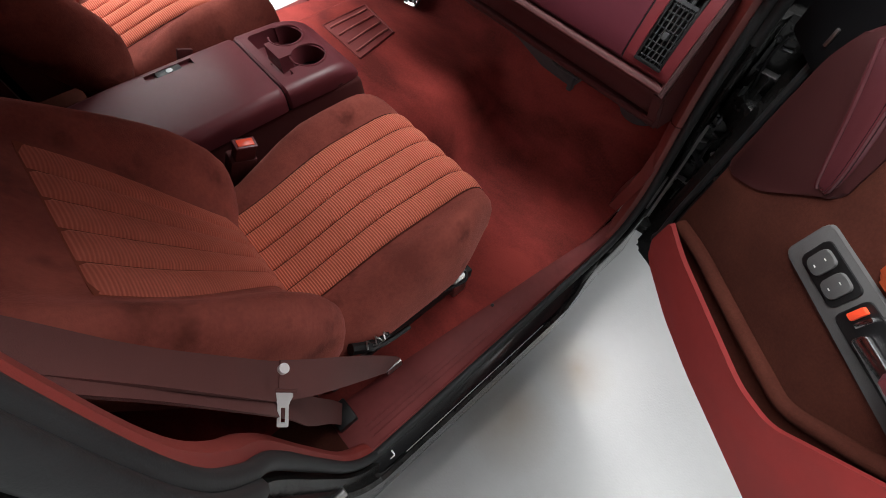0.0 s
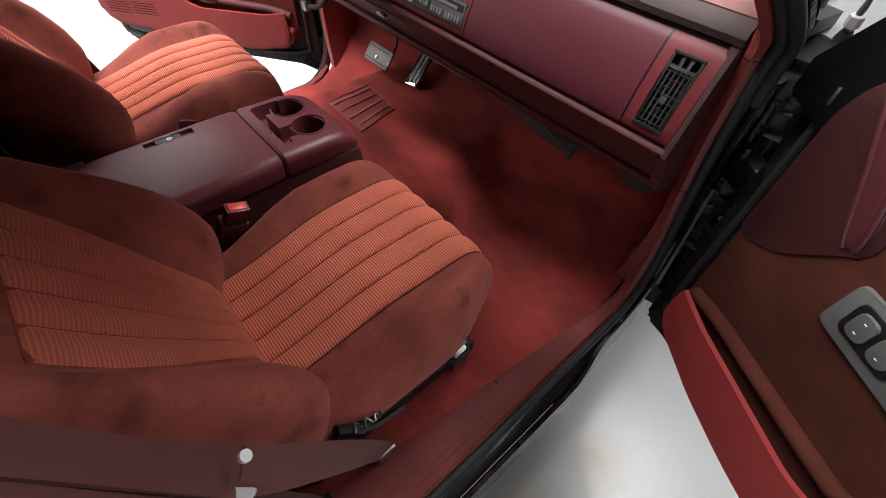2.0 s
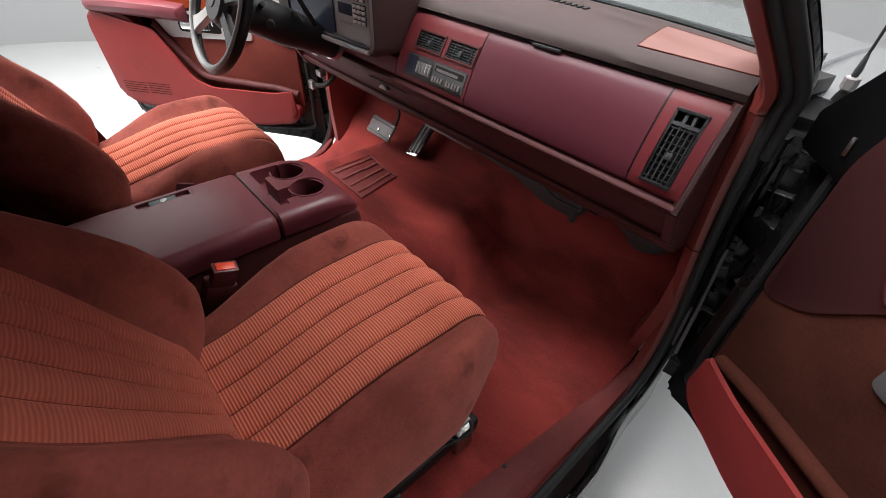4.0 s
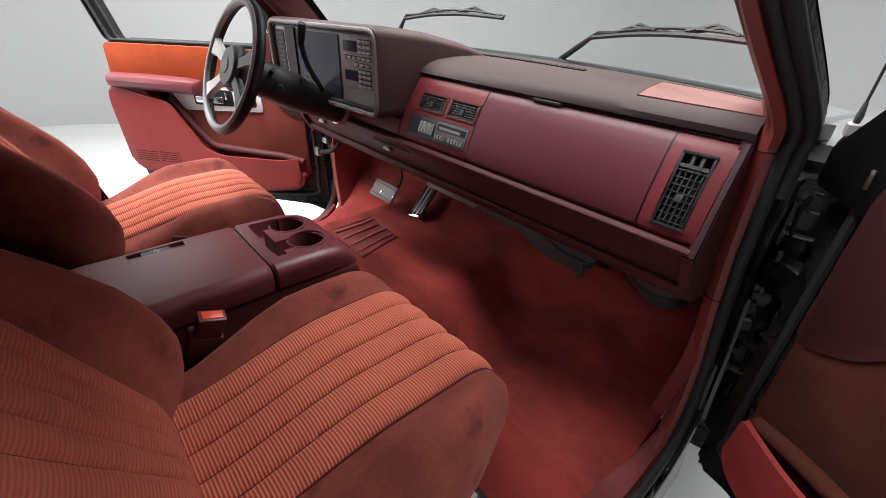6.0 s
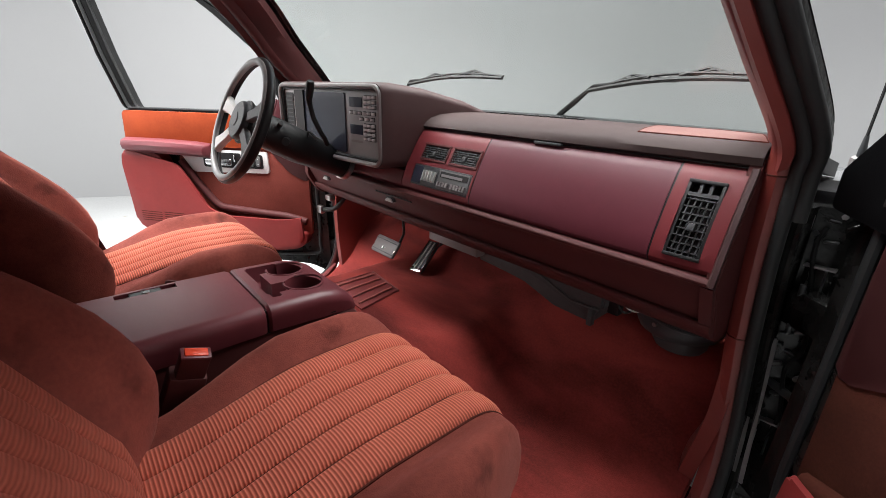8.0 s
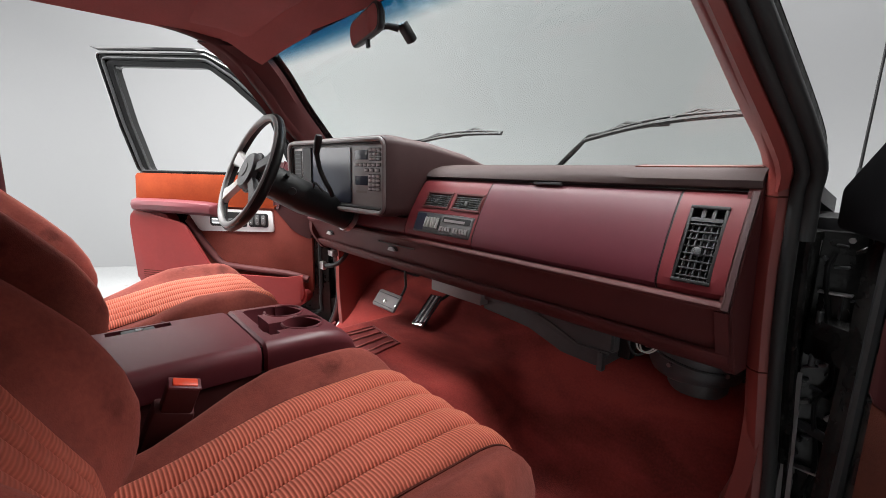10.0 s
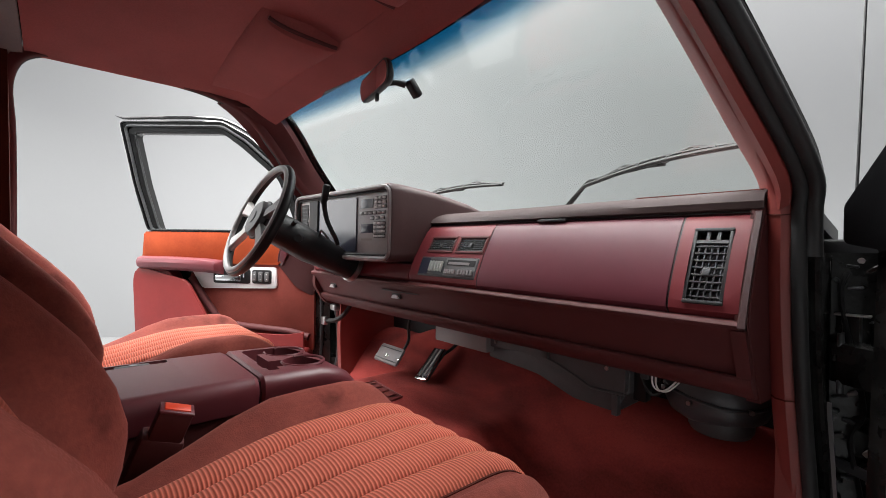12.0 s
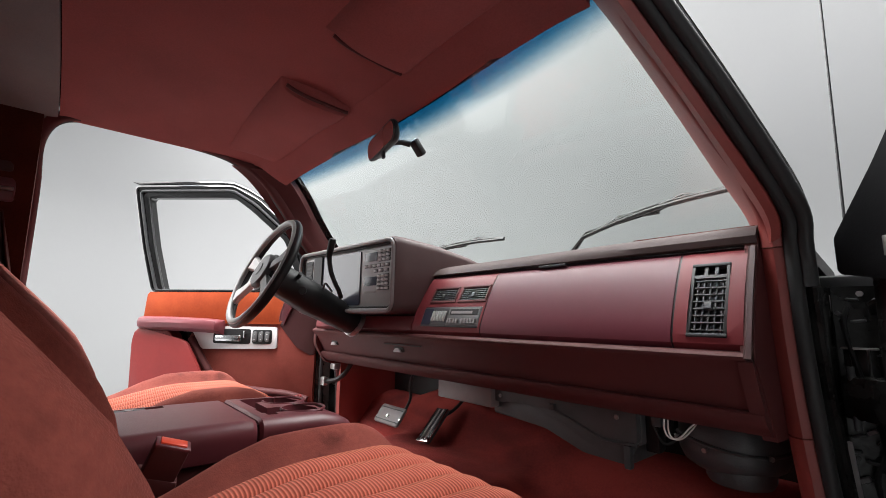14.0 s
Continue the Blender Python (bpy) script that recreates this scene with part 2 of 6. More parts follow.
def glass(name):
    """Clear pane: straight transmission with a faint mirror; the windscreen's has a blue sunband along its top."""
    m = bpy.data.materials.new(name)
    m.use_nodes = True
    nt = m.node_tree
    nt.nodes.remove(nt.nodes["Principled BSDF"])
    out = nt.nodes["Material Output"]
    tr, gl, mx = (nt.nodes.new("ShaderNode" + k) for k in ("BsdfTransparent", "BsdfGlossy", "MixShader"))
    gl.inputs["Roughness"].default_value = 0.02
    tr.inputs[0].default_value = (0.93, 0.955, 0.945, 1)
    geo, sep, rg, ramp = (nt.nodes.new("ShaderNode" + k) for k in ("NewGeometry", "SeparateXYZ", "MapRange", "Mix"))
    nt.links.new(geo.outputs["Position"], sep.inputs[0])
    sq, bow = nt.nodes.new("ShaderNodeMath"), nt.nodes.new("ShaderNodeMath")
    sq.operation, bow.operation = "MULTIPLY", "MULTIPLY_ADD"
    for k in (0, 1):
        nt.links.new(sep.outputs["X"], sq.inputs[k])
    nt.links.new(sq.outputs[0], bow.inputs[0])
    bow.inputs[1].default_value = 0.055
    nt.links.new(sep.outputs["Z"], bow.inputs[2])
    nt.links.new(bow.outputs[0], rg.inputs["Value"])
    rg.inputs["From Min"].default_value, rg.inputs["From Max"].default_value = 1.752, 1.800
    rg.interpolation_type = "SMOOTHSTEP"
    ramp.data_type = "RGBA"
    ramp.inputs["A"].default_value, ramp.inputs["B"].default_value = (0.93, 0.955, 0.945, 1), (0.07, 0.30, 0.45, 1)
    nt.links.new(rg.outputs[0], ramp.inputs["Factor"])
    nt.links.new(ramp.outputs["Result"], tr.inputs[0])
    mx.inputs[0].default_value = 0.035
    nt.links.new(tr.outputs[0], mx.inputs[1])
    nt.links.new(gl.outputs[0], mx.inputs[2])
    nt.links.new(mx.outputs[0], out.inputs["Surface"])
    return m


WINDSCREEN = glass("windscreen_glass")


def studio_floor():
    """Pale epoxy floor: glossy orange-peel coat, faint tan tyre stains."""
    m = material("pale_epoxy_floor", (0.43, 0.44, 0.44), 0.07, second=(0.39, 0.40, 0.40), grain=30, mottle=1.2, bump=0, contrast=0.4, spec=0.14)
    nt = m.node_tree
    p = nt.nodes["Principled BSDF"]
    geo = nt.nodes.new("ShaderNodeNewGeometry")
    n = nt.nodes.new("ShaderNodeTexNoise")
    n.inputs["Scale"].default_value, n.inputs["Detail"].default_value, n.inputs["Roughness"].default_value = 130, 2, 0.5
    nt.links.new(geo.outputs["Position"], n.inputs["Vector"])
    b = nt.nodes.new("ShaderNodeBump")
    b.inputs["Strength"].default_value, b.inputs["Distance"].default_value = 0.20, 0.0030
    nt.links.new(n.outputs["Fac"], b.inputs["Height"])
    nt.links.new(b.outputs[0], p.inputs["Normal"])
    n2 = nt.nodes.new("ShaderNodeTexNoise")
    n2.inputs["Scale"].default_value, n2.inputs["Detail"].default_value = 4.2, 5
    nt.links.new(geo.outputs["Position"], n2.inputs["Vector"])
    rg = nt.nodes.new("ShaderNodeMapRange")
    rg.inputs["From Min"].default_value, rg.inputs["From Max"].default_value = 0.70, 0.86
    nt.links.new(n2.outputs["Fac"], rg.inputs["Value"])
    total = rg.outputs[0]
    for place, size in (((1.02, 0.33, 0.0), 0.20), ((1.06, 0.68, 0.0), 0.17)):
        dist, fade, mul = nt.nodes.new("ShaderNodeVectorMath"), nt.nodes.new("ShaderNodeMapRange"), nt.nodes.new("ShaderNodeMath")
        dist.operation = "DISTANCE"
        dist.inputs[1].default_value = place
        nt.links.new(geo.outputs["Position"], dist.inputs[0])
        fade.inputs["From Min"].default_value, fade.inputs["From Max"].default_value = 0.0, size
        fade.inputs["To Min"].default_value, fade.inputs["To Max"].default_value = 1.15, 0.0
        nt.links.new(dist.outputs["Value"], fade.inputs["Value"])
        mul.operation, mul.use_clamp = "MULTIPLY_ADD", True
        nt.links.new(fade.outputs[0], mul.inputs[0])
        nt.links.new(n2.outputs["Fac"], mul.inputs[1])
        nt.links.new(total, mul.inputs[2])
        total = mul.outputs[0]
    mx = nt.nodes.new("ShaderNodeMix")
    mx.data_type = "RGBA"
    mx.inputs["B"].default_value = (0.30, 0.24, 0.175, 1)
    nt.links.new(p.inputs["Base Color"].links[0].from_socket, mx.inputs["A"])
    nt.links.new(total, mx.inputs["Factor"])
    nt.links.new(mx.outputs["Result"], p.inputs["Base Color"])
    return m


EPOXY = studio_floor()


# ---- mesh helpers ----
def crom(pts, n, closed=False):
    """Points of a smooth curve through pts, n to each span."""
    P = [Vector(p) for p in pts]
    out, k = [], len(P)
    for i in range(k if closed else k - 1):
        a, b, c, d = (P[(i + j) % k] if closed else P[min(max(i + j, 0), k - 1)] for j in (-1, 0, 1, 2))
        for s in range(n):
            t = s / n
            out.append(0.5 * (2 * b + (c - a) * t + (2 * a - 5 * b + 4 * c - d) * t * t + (3 * b - a - 3 * c + d) * t ** 3))
    if not closed:
        out.append(P[-1].copy())
    return out


def add_loft(bm, rings, cap=True, closed=True, loop=False):
    """Quads between rings of points; closed: each ring closes on itself; loop: the last ring joins the first."""
    vs = [[bm.verts.new(p) for p in r] for r in rings]
    n = len(vs[0])
    for i in range(len(vs) if loop else len(vs) - 1):
        a, b = vs[i], vs[(i + 1) % len(vs)]
        for j in range(n if closed else n - 1):
            k = (j + 1) % n
            bm.faces.new((a[j], a[k], b[k], b[j]))
    if cap and not loop and closed:
        bm.faces.new(vs[0][::-1])
        bm.faces.new(vs[-1])
    return bm


def loft(rings, cap=True, closed=True, loop=False):
    return add_loft(bmesh.new(), rings, cap, closed, loop)


def slab(fn, nu, nv, offset):
    """A sheet fn(u, v), u and v from 0 to 1, with the thickness given by the vector or function offset."""
    bm = bmesh.new()
    top = [[Vector(fn(i / nu, j / nv)) for j in range(nv + 1)] for i in range(nu + 1)]
    off = offset if callable(offset) else (lambda p: Vector(offset))
    a = [[bm.verts.new(p) for p in r] for r in top]
    b = [[bm.verts.new(p + off(p)) for p in r] for r in top]
    for i in range(nu):
        for j in range(nv):
            bm.faces.new((a[i][j], a[i + 1][j], a[i + 1][j + 1], a[i][j + 1]))
            bm.faces.new((b[i][j], b[i][j + 1], b[i + 1][j + 1], b[i + 1][j]))
    rim = [(i, 0) for i in range(nu)] + [(nu, j) for j in range(nv)] + [(i, nv) for i in range(nu, 0, -1)] + [(0, j) for j in range(nv, 0, -1)]
    for k, (i, j) in enumerate(rim):
        p, q = rim[(k + 1) % len(rim)]
        bm.faces.new((a[i][j], b[i][j], b[p][q], a[p][q]))
    return bm


def add_box(bm, c, s, bevel=0.0, turn=None, seg=2):
    """A box of centre c and size s, its edges rounded, turned by the matrix turn."""
    b = bmesh.new()
    bmesh.ops.create_cube(b, size=1)
    bmesh.ops.scale(b, vec=s, verts=b.verts)
    if bevel:
        bmesh.ops.bevel(b, geom=b.edges[:], offset=bevel, segments=seg, affect="EDGES", profile=0.5)
    m = Matrix.Translation(c) @ (turn.to_4x4() if turn else Matrix())
    bmesh.ops.transform(b, matrix=m, verts=b.verts)
    me = bpy.data.meshes.new("tmp")
    b.to_mesh(me)
    b.free()
    bm.from_mesh(me)
    bpy.data.meshes.remove(me)
    return bm


def box(c, s, bevel=0.0, turn=None, seg=2):
    return add_box(bmesh.new(), c, s, bevel, turn, seg)


def frames(path, closed=False):
    n = len(path)
    tans = []
    for i in range(n):
        a, b = (path[i - 1], path[(i + 1) % n]) if closed else (path[max(i - 1, 0)], path[min(i + 1, n - 1)])
        tans.append((b - a).normalized())
    up = Vector((0, 0, 1)) if abs(tans[0].z) < 0.9 else Vector((1, 0, 0))
    out = []
    for t in tans:
        side = t.cross(up).normalized()
        up = side.cross(t).normalized()
        out.append((side, up))
    return out


def add_tube(bm, pts, r, n=10, closed=False, flat=1.0):
    """A round rod along pts; r: one radius, or one for each point; flat: its thickness to its width."""
    path = [Vector(p) for p in pts]
    rs = r if isinstance(r, (list, tuple)) else [r] * len(path)
    fr = frames(path, closed)
    rings = [[p + rr * (math.cos(2 * math.pi * k / n) * s + flat * math.sin(2 * math.pi * k / n) * u) for k in range(n)] for p, (s, u), rr in zip(path, fr, rs)]
    return add_loft(bm, rings, True, True, closed)


def tube(pts, r, n=10, closed=False, flat=1.0):
    return add_tube(bmesh.new(), pts, r, n, closed, flat)


def prism(poly, to, d0, d1, bevel=0.0):
    """A plate: the outline poly (a, b) carried to space by to(a, b, d), from depth d0 to d1."""
    bm = bmesh.new()
    a, b = ([bm.verts.new(to(p, q, d)) for p, q in poly] for d in (d0, d1))
    bm.faces.new(a[::-1])
    f1 = bm.faces.new(b)
    n = len(poly)
    for i in range(n):
        bm.faces.new((a[i], a[(i + 1) % n], b[(i + 1) % n], b[i]))
    if bevel:
        bmesh.ops.bevel(bm, geom=list(f1.edges), offset=bevel, segments=2, affect="EDGES", profile=0.5)
    return bm


def rrect(x0, z0, x1, z1, r, n=4):
    """Outline of a rectangle with round corners."""
    out = []
    for cx, cz, a in ((x1 - r, z1 - r, 0), (x0 + r, z1 - r, 90), (x0 + r, z0 + r, 180), (x1 - r, z0 + r, 270)):
        for k in range(n + 1):
            t = radians(a + 90 * k / n)
            out.append((cx + r * math.cos(t), cz + r * math.sin(t)))
    return out


def roundpoly(pts, r, n=4):
    """Outline with its corners rounded by r."""
    out, k = [], len(pts)
    for i in range(k):
        a, b, c = (Vector(pts[(i + j) % k]) for j in (-1, 0, 1))
        u, v = (a - b), (c - b)
        rr = min(r, u.length * 0.45, v.length * 0.45)
        p, q = b + u.normalized() * rr, b + v.normalized() * rr
        for s in range(n + 1):
            t = s / n
            out.append(tuple((1 - t) ** 2 * p + 2 * t * (1 - t) * b + t * t * q))
    return out


BASE = {}


def thing(name, at, label, category, group="", kind=""):
    ob = new(name)
    ob.empty_display_size = 0.05
    ob.location = at
    BASE[ob.name] = Vector(at)
    return tagged(ob, label, category, group, kind)


def mesh_of(name, bm, mat, smooth=38):
    bmesh.ops.recalc_face_normals(bm, faces=bm.faces[:])
    me = bpy.data.meshes.new(name)
    bm.to_mesh(me)
    bm.free()
    me.materials.append(mat)
    if smooth:
        me.shade_smooth()
        me.set_sharp_from_angle(angle=radians(smooth))
    return me


def part(name, bm, mat, parent, label="", smooth=38):
    """One mesh, built in world places, under a thing or a part."""
    me = mesh_of(name, bm, mat, smooth)
    base = BASE[parent.name]
    me.transform(Matrix.Translation(-base))
    ob = new(name, me)
    ob.parent = parent
    BASE[ob.name] = base
    return tagged(ob, label)


def single(name, bm, mat, label, category, group="", kind="", smooth=38):
    ob = new(name, mesh_of(name, bm, mat, smooth))
    BASE[ob.name] = Vector((0, 0, 0))
    return tagged(ob, label, category, group, kind)


def carve(ob, cutters):
    """Cuts the bmeshes cutters out of ob's mesh."""
    for bm in cutters:
        bmesh.ops.recalc_face_normals(bm, faces=bm.faces[:])
        me = bpy.data.meshes.new("cut")
        bm.to_mesh(me)
        bm.free()
        base = BASE[ob.name]
        me.transform(Matrix.Translation(-base))
        tool = new("cut", me)
        tool.parent = ob.parent
        mod = ob.modifiers.new("cut", "BOOLEAN")
        mod.operation, mod.object, mod.solver = "DIFFERENCE", tool, "EXACT"
        bpy.context.view_layer.update()
        done = bpy.data.meshes.new_from_object(ob.evaluated_get(bpy.context.evaluated_depsgraph_get()))
        ob.modifiers.remove(mod)
        ob.data = done
        bpy.data.objects.remove(tool)
    ob.data.shade_smooth()
    ob.data.set_sharp_from_angle(angle=radians(32))
    return ob


def smoothstep(a, b, x):
    t = min(1, max(0, (x - a) / (b - a)))
    return t * t * (3 - 2 * t)


# ---- the studio ----
TURN = Matrix.Rotation(radians(-36.87), 3, "Z")
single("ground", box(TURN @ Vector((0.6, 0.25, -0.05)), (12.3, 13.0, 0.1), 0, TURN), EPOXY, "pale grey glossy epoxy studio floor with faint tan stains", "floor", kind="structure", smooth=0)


def room_ring(z, inset):
    return [TURN @ Vector((p, q, z)) for p, q in rrect(-5.3 + inset, -6.0 + inset, 6.5 - inset, 6.5 - inset, 3.0 - 0.48 * inset, 12)]


def room_shell(levels, skin):
    """One wall round the studio, its corners and its top swept round, with its own thickness."""
    rings = [room_ring(z, i) for z, i in levels]
    outer = [room_ring(z + 0.0, i - skin) for z, i in levels]
    return loft(rings + outer[::-1], cap=False, loop=True)


COVE = [(2.6 + 5.4 * math.sin(radians(t)), 5.4 - 5.4 * math.cos(radians(t))) for t in range(0, 91, 6)]
single("wall", room_shell([(0.0, 0), (1.5, 0)] + COVE, 0.12), WALL, "plain white studio wall", "wall", kind="structure", smooth=60)
single("ceiling", box(TURN @ Vector((0.6, 0.25, 8.06)), (12.0, 12.6, 0.1), 0, TURN), WALL, "plain white studio ceiling", "ceiling", kind="structure", smooth=0)


# ---- cab shell ----
EDGE = [(0.845, -0.05, 0.592), (0.845, 0.35, 0.592), (0.845, 0.70, 0.592), (0.845, 0.80, 0.625), (0.843, 0.85, 0.70), (0.838, 0.868, 0.80), (0.831, 0.858, 0.92),
        (0.825, 0.833, 1.06), (0.822, 0.812, 1.2), (0.821, 0.805, 1.345), (0.823, 0.775, 1.405), (0.79, 0.63, 1.53), (0.75, 0.52, 1.648), (0.717, 0.405, 1.748), (0.695, 0.282, 1.787),
        (0.688, 0.11, 1.798), (0.688, -0.04, 1.80), (0.69, -0.15, 1.788), (0.735, -0.19, 1.73), (0.815, -0.19, 1.62), (0.856, -0.19, 1.53), (0.882, -0.19, 1.42), (0.872, -0.188, 1.31), (0.845, -0.186, 1.18), (0.838, -0.180, 0.95),
        (0.842, -0.160, 0.72), (0.845, -0.12, 0.61)]


def rail(side):
    """The edge of a door opening, with the way out of the cab and the way off the opening at each point."""
    pts = crom([(side * x, y, z) for x, y, z in EDGE], 6, True)
    mid = Vector((side * 0.8, 0.33, 1.2))
    out = []
    for i, p in enumerate(pts):
        t = (pts[(i + 1) % len(pts)] - pts[i - 1]).normalized()
        ex = Vector((side, 0, 0))
        ex = (ex - ex.dot(t) * t).normalized()
        er = t.cross(ex)
        if er.dot(p - mid) < 0:
            er = -er
        out.append((p, ex, er))
    return out


def along(side, section):
    return loft([[p + a * ex + b * er for a, b in (section(p) if callable(section) else section)] for p, ex, er in rail(side)], loop=True)


def jamb_section(p):
    """The painted flange: wide at the hinge side and the sill, drawn in along the pillars and the roof."""
    w = 0.5 + 0.5 * smoothstep(1.33, 1.24, p.z) * smoothstep(0.74, 0.52, p.y)
    return [(0.024 * w + 0.006, 0.014), (0.042 * w, 0.030), (0.052 * w, 0.030), (0.056 * w, 0.020), (0.066 * w, 0.024), (0.070 * w, 0.034 + 0.036 * (2 * w - 1)), (0.0, 0.04 + 0.035 * (2 * w - 1)), (0.0, 0.03)]


cab = thing("truck_cab", (0, 0, 0), "black pickup truck cab with red trimmed door openings", "truck", kind="structure")
for side in (1, -1):
    # Driver's side takes dark maroon: the shade there put into its trim colour.
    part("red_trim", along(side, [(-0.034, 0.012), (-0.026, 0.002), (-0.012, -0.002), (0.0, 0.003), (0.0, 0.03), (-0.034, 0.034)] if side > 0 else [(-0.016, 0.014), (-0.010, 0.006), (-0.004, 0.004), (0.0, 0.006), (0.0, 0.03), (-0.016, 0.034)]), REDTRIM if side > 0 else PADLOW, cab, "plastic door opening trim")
    part("rubber_seal", along(side, [(0.011 + 0.011 * math.cos(a), (0.004 if side > 0 else 0.017) + 0.012 * math.sin(a)) for a in (2 * math.pi * k / 12 for k in range(12))]), RUBBER, cab, "thick black rubber door seal")
    part("door_jamb", along(side, jamb_section), JAMB, cab, "black painted door jamb")
    if side < 0:
        continue
    for z in (1.345, 1.045):
        p, ex, er = min((r for r in rail(side) if r[0].y > 0.5), key=lambda r: abs(r[0].z - z))
        part("trim_joint", tube([p + a * ex + (b - 0.0006) * er for a, b in ((-0.034, 0.012), (-0.026, 0.002), (-0.012, -0.002), (0.0, 0.003))], 0.0014, 6), SEAM, cab, "dark joint between the trim pieces")
    outer = [p + 0.029 * ex + 0.006 * er for p, ex, er in rail(side) if p.z > 1.272]
    first = max(range(len(outer)), key=lambda k: (outer[k] - outer[k - 1]).length)
    part("pillar_seal", tube(outer[first:] + outer[:first], 0.0115, 10), RUBBER, cab, "second black rubber seal along pillar and roof")

# outer sills, each with its fold and a grey strip put in for its edge highlight
for side in (1, -1):
    prof = [(0.845, 0.585), (0.872, 0.583), (0.893, 0.572), (0.901, 0.552), (0.905, 0.50), (0.915, 0.42), (0.90, 0.34), (0.80, 0.33), (0.78, 0.56)]
    part("sill", loft([[Vector((side * (0.845 + (x - 0.845) * k if x > 0.845 else x), y, z)) for x, z in prof] for y, k in ((-1.0, 1), (-0.3, 1), (0.2, 1), (0.5, 1), (0.6, 0.88), (0.7, 0.70), (0.8, 0.55), (0.95, 0.50))]), PAINT, cab, "gloss black sill under the door")
    part("sill_highlight", box((side * 0.8965, 0.2, 0.571), (0.002, 0.5, 0.002)), GREY, cab, "thin grey strip for the highlight on the sill edge")
    part("sill_scuff_plate", loft([[Vector((side * (xi + (0.842 - xi) * f), y, z + dz)) for f, z in ((0.0, 0.578), (0.04, 0.600), (0.2, 0.605), (0.6, 0.603), (0.95, 0.599), (1.0, 0.594), (1.0, 0.57), (0.0, 0.565))] for y, xi, dz in ((-0.16, 0.695, 0), (0.1, 0.722, 0), (0.4, 0.757, 0), (0.62, 0.782, 0), (0.73, 0.797, 0.004), (0.80, 0.806, 0.022), (0.85, 0.812, 0.06))]), SCUFF, cab, "ribbed dusty red scuff plate")
    for k in range(4):
        x = 0.778 + 0.014 * k
        part("scuff_rib", box((side * x, 0.17, 0.6030), (0.003, 0.52, 0.0012), 0.0005, seg=1), SCUFF, cab)
    part("scuff_screw", tube([(side * 0.765, 0.37, 0.602), (side * 0.765, 0.37, 0.606)], [0.006, 0.004], 10), BLACK, cab, "dark screw head")

part("paint_chip", box((0.878, -0.076, 0.5865), (0.012, 0.004, 0.003), 0.001, seg=1), WHITE, cab, "small white chip on the sill")
part("paint_chip", box((0.885, -0.083, 0.5845), (0.003, 0.014, 0.003), 0.001, seg=1), WHITE, cab)
for side in (1, -1):
    part("striker_plate", box((side * 0.905, -0.215, 0.90), (0.04, 0.012, 0.07), 0.004), JAMB, cab, "black striker plate")
    part("striker_pin", tube([(side * 0.905, -0.210, 0.90), (side * 0.905, -0.175, 0.90)], 0.008, 12), STEEL, cab, "steel striker pin")

# A-pillar trims from the door opening to the windscreen
PILL_IN = [(0.818, 0.80, 1.362), (0.820, 0.765, 1.41), (0.787, 0.63, 1.53), (0.748, 0.52, 1.648), (0.715, 0.41, 1.746), (0.69, 0.33, 1.79)]
PILL_WS = [(0.737, 1.04, 1.392), (0.737, 0.975, 1.44), (0.722, 0.885, 1.505), (0.701, 0.745, 1.607), (0.677, 0.61, 1.705), (0.648, 0.52, 1.79)]
PILLARS = {1: (PILL_IN, PILL_WS),
           -1: ([(x + 0.035, y, z) for x, y, z in PILL_IN], [(0.915, 0.945, 1.392), (0.900, 0.895, 1.44), (0.865, 0.825, 1.505), (0.795, 0.705, 1.607), (0.725, 0.60, 1.705), (0.675, 0.50, 1.79)])}


def pillar(side):
    a, b = (crom([(side * x, y, z) for x, y, z in P], 6) for P in PILLARS[side])
    rings = []
    for p, q in zip(a, b):
        mid = (p + q) / 2
        swell = Vector((-side * 0.014, -0.010, -0.012))
        rings.append([p + Vector((side * 0.003, -0.004, -0.003)), p + Vector((-side * 0.008, -0.010, -0.010)), p.lerp(q, 0.2) + 0.95 * swell, p.lerp(q, 0.45) + swell, p.lerp(q, 0.75) + 0.7 * swell, q + Vector((-side * 0.004, -0.004, 0)), q + Vector((side * 0.012, 0.02, 0.015)), mid + Vector((side * 0.012, 0.03, 0.03)), p + Vector((side * 0.006, 0.01, 0.015))])
    return loft(rings)


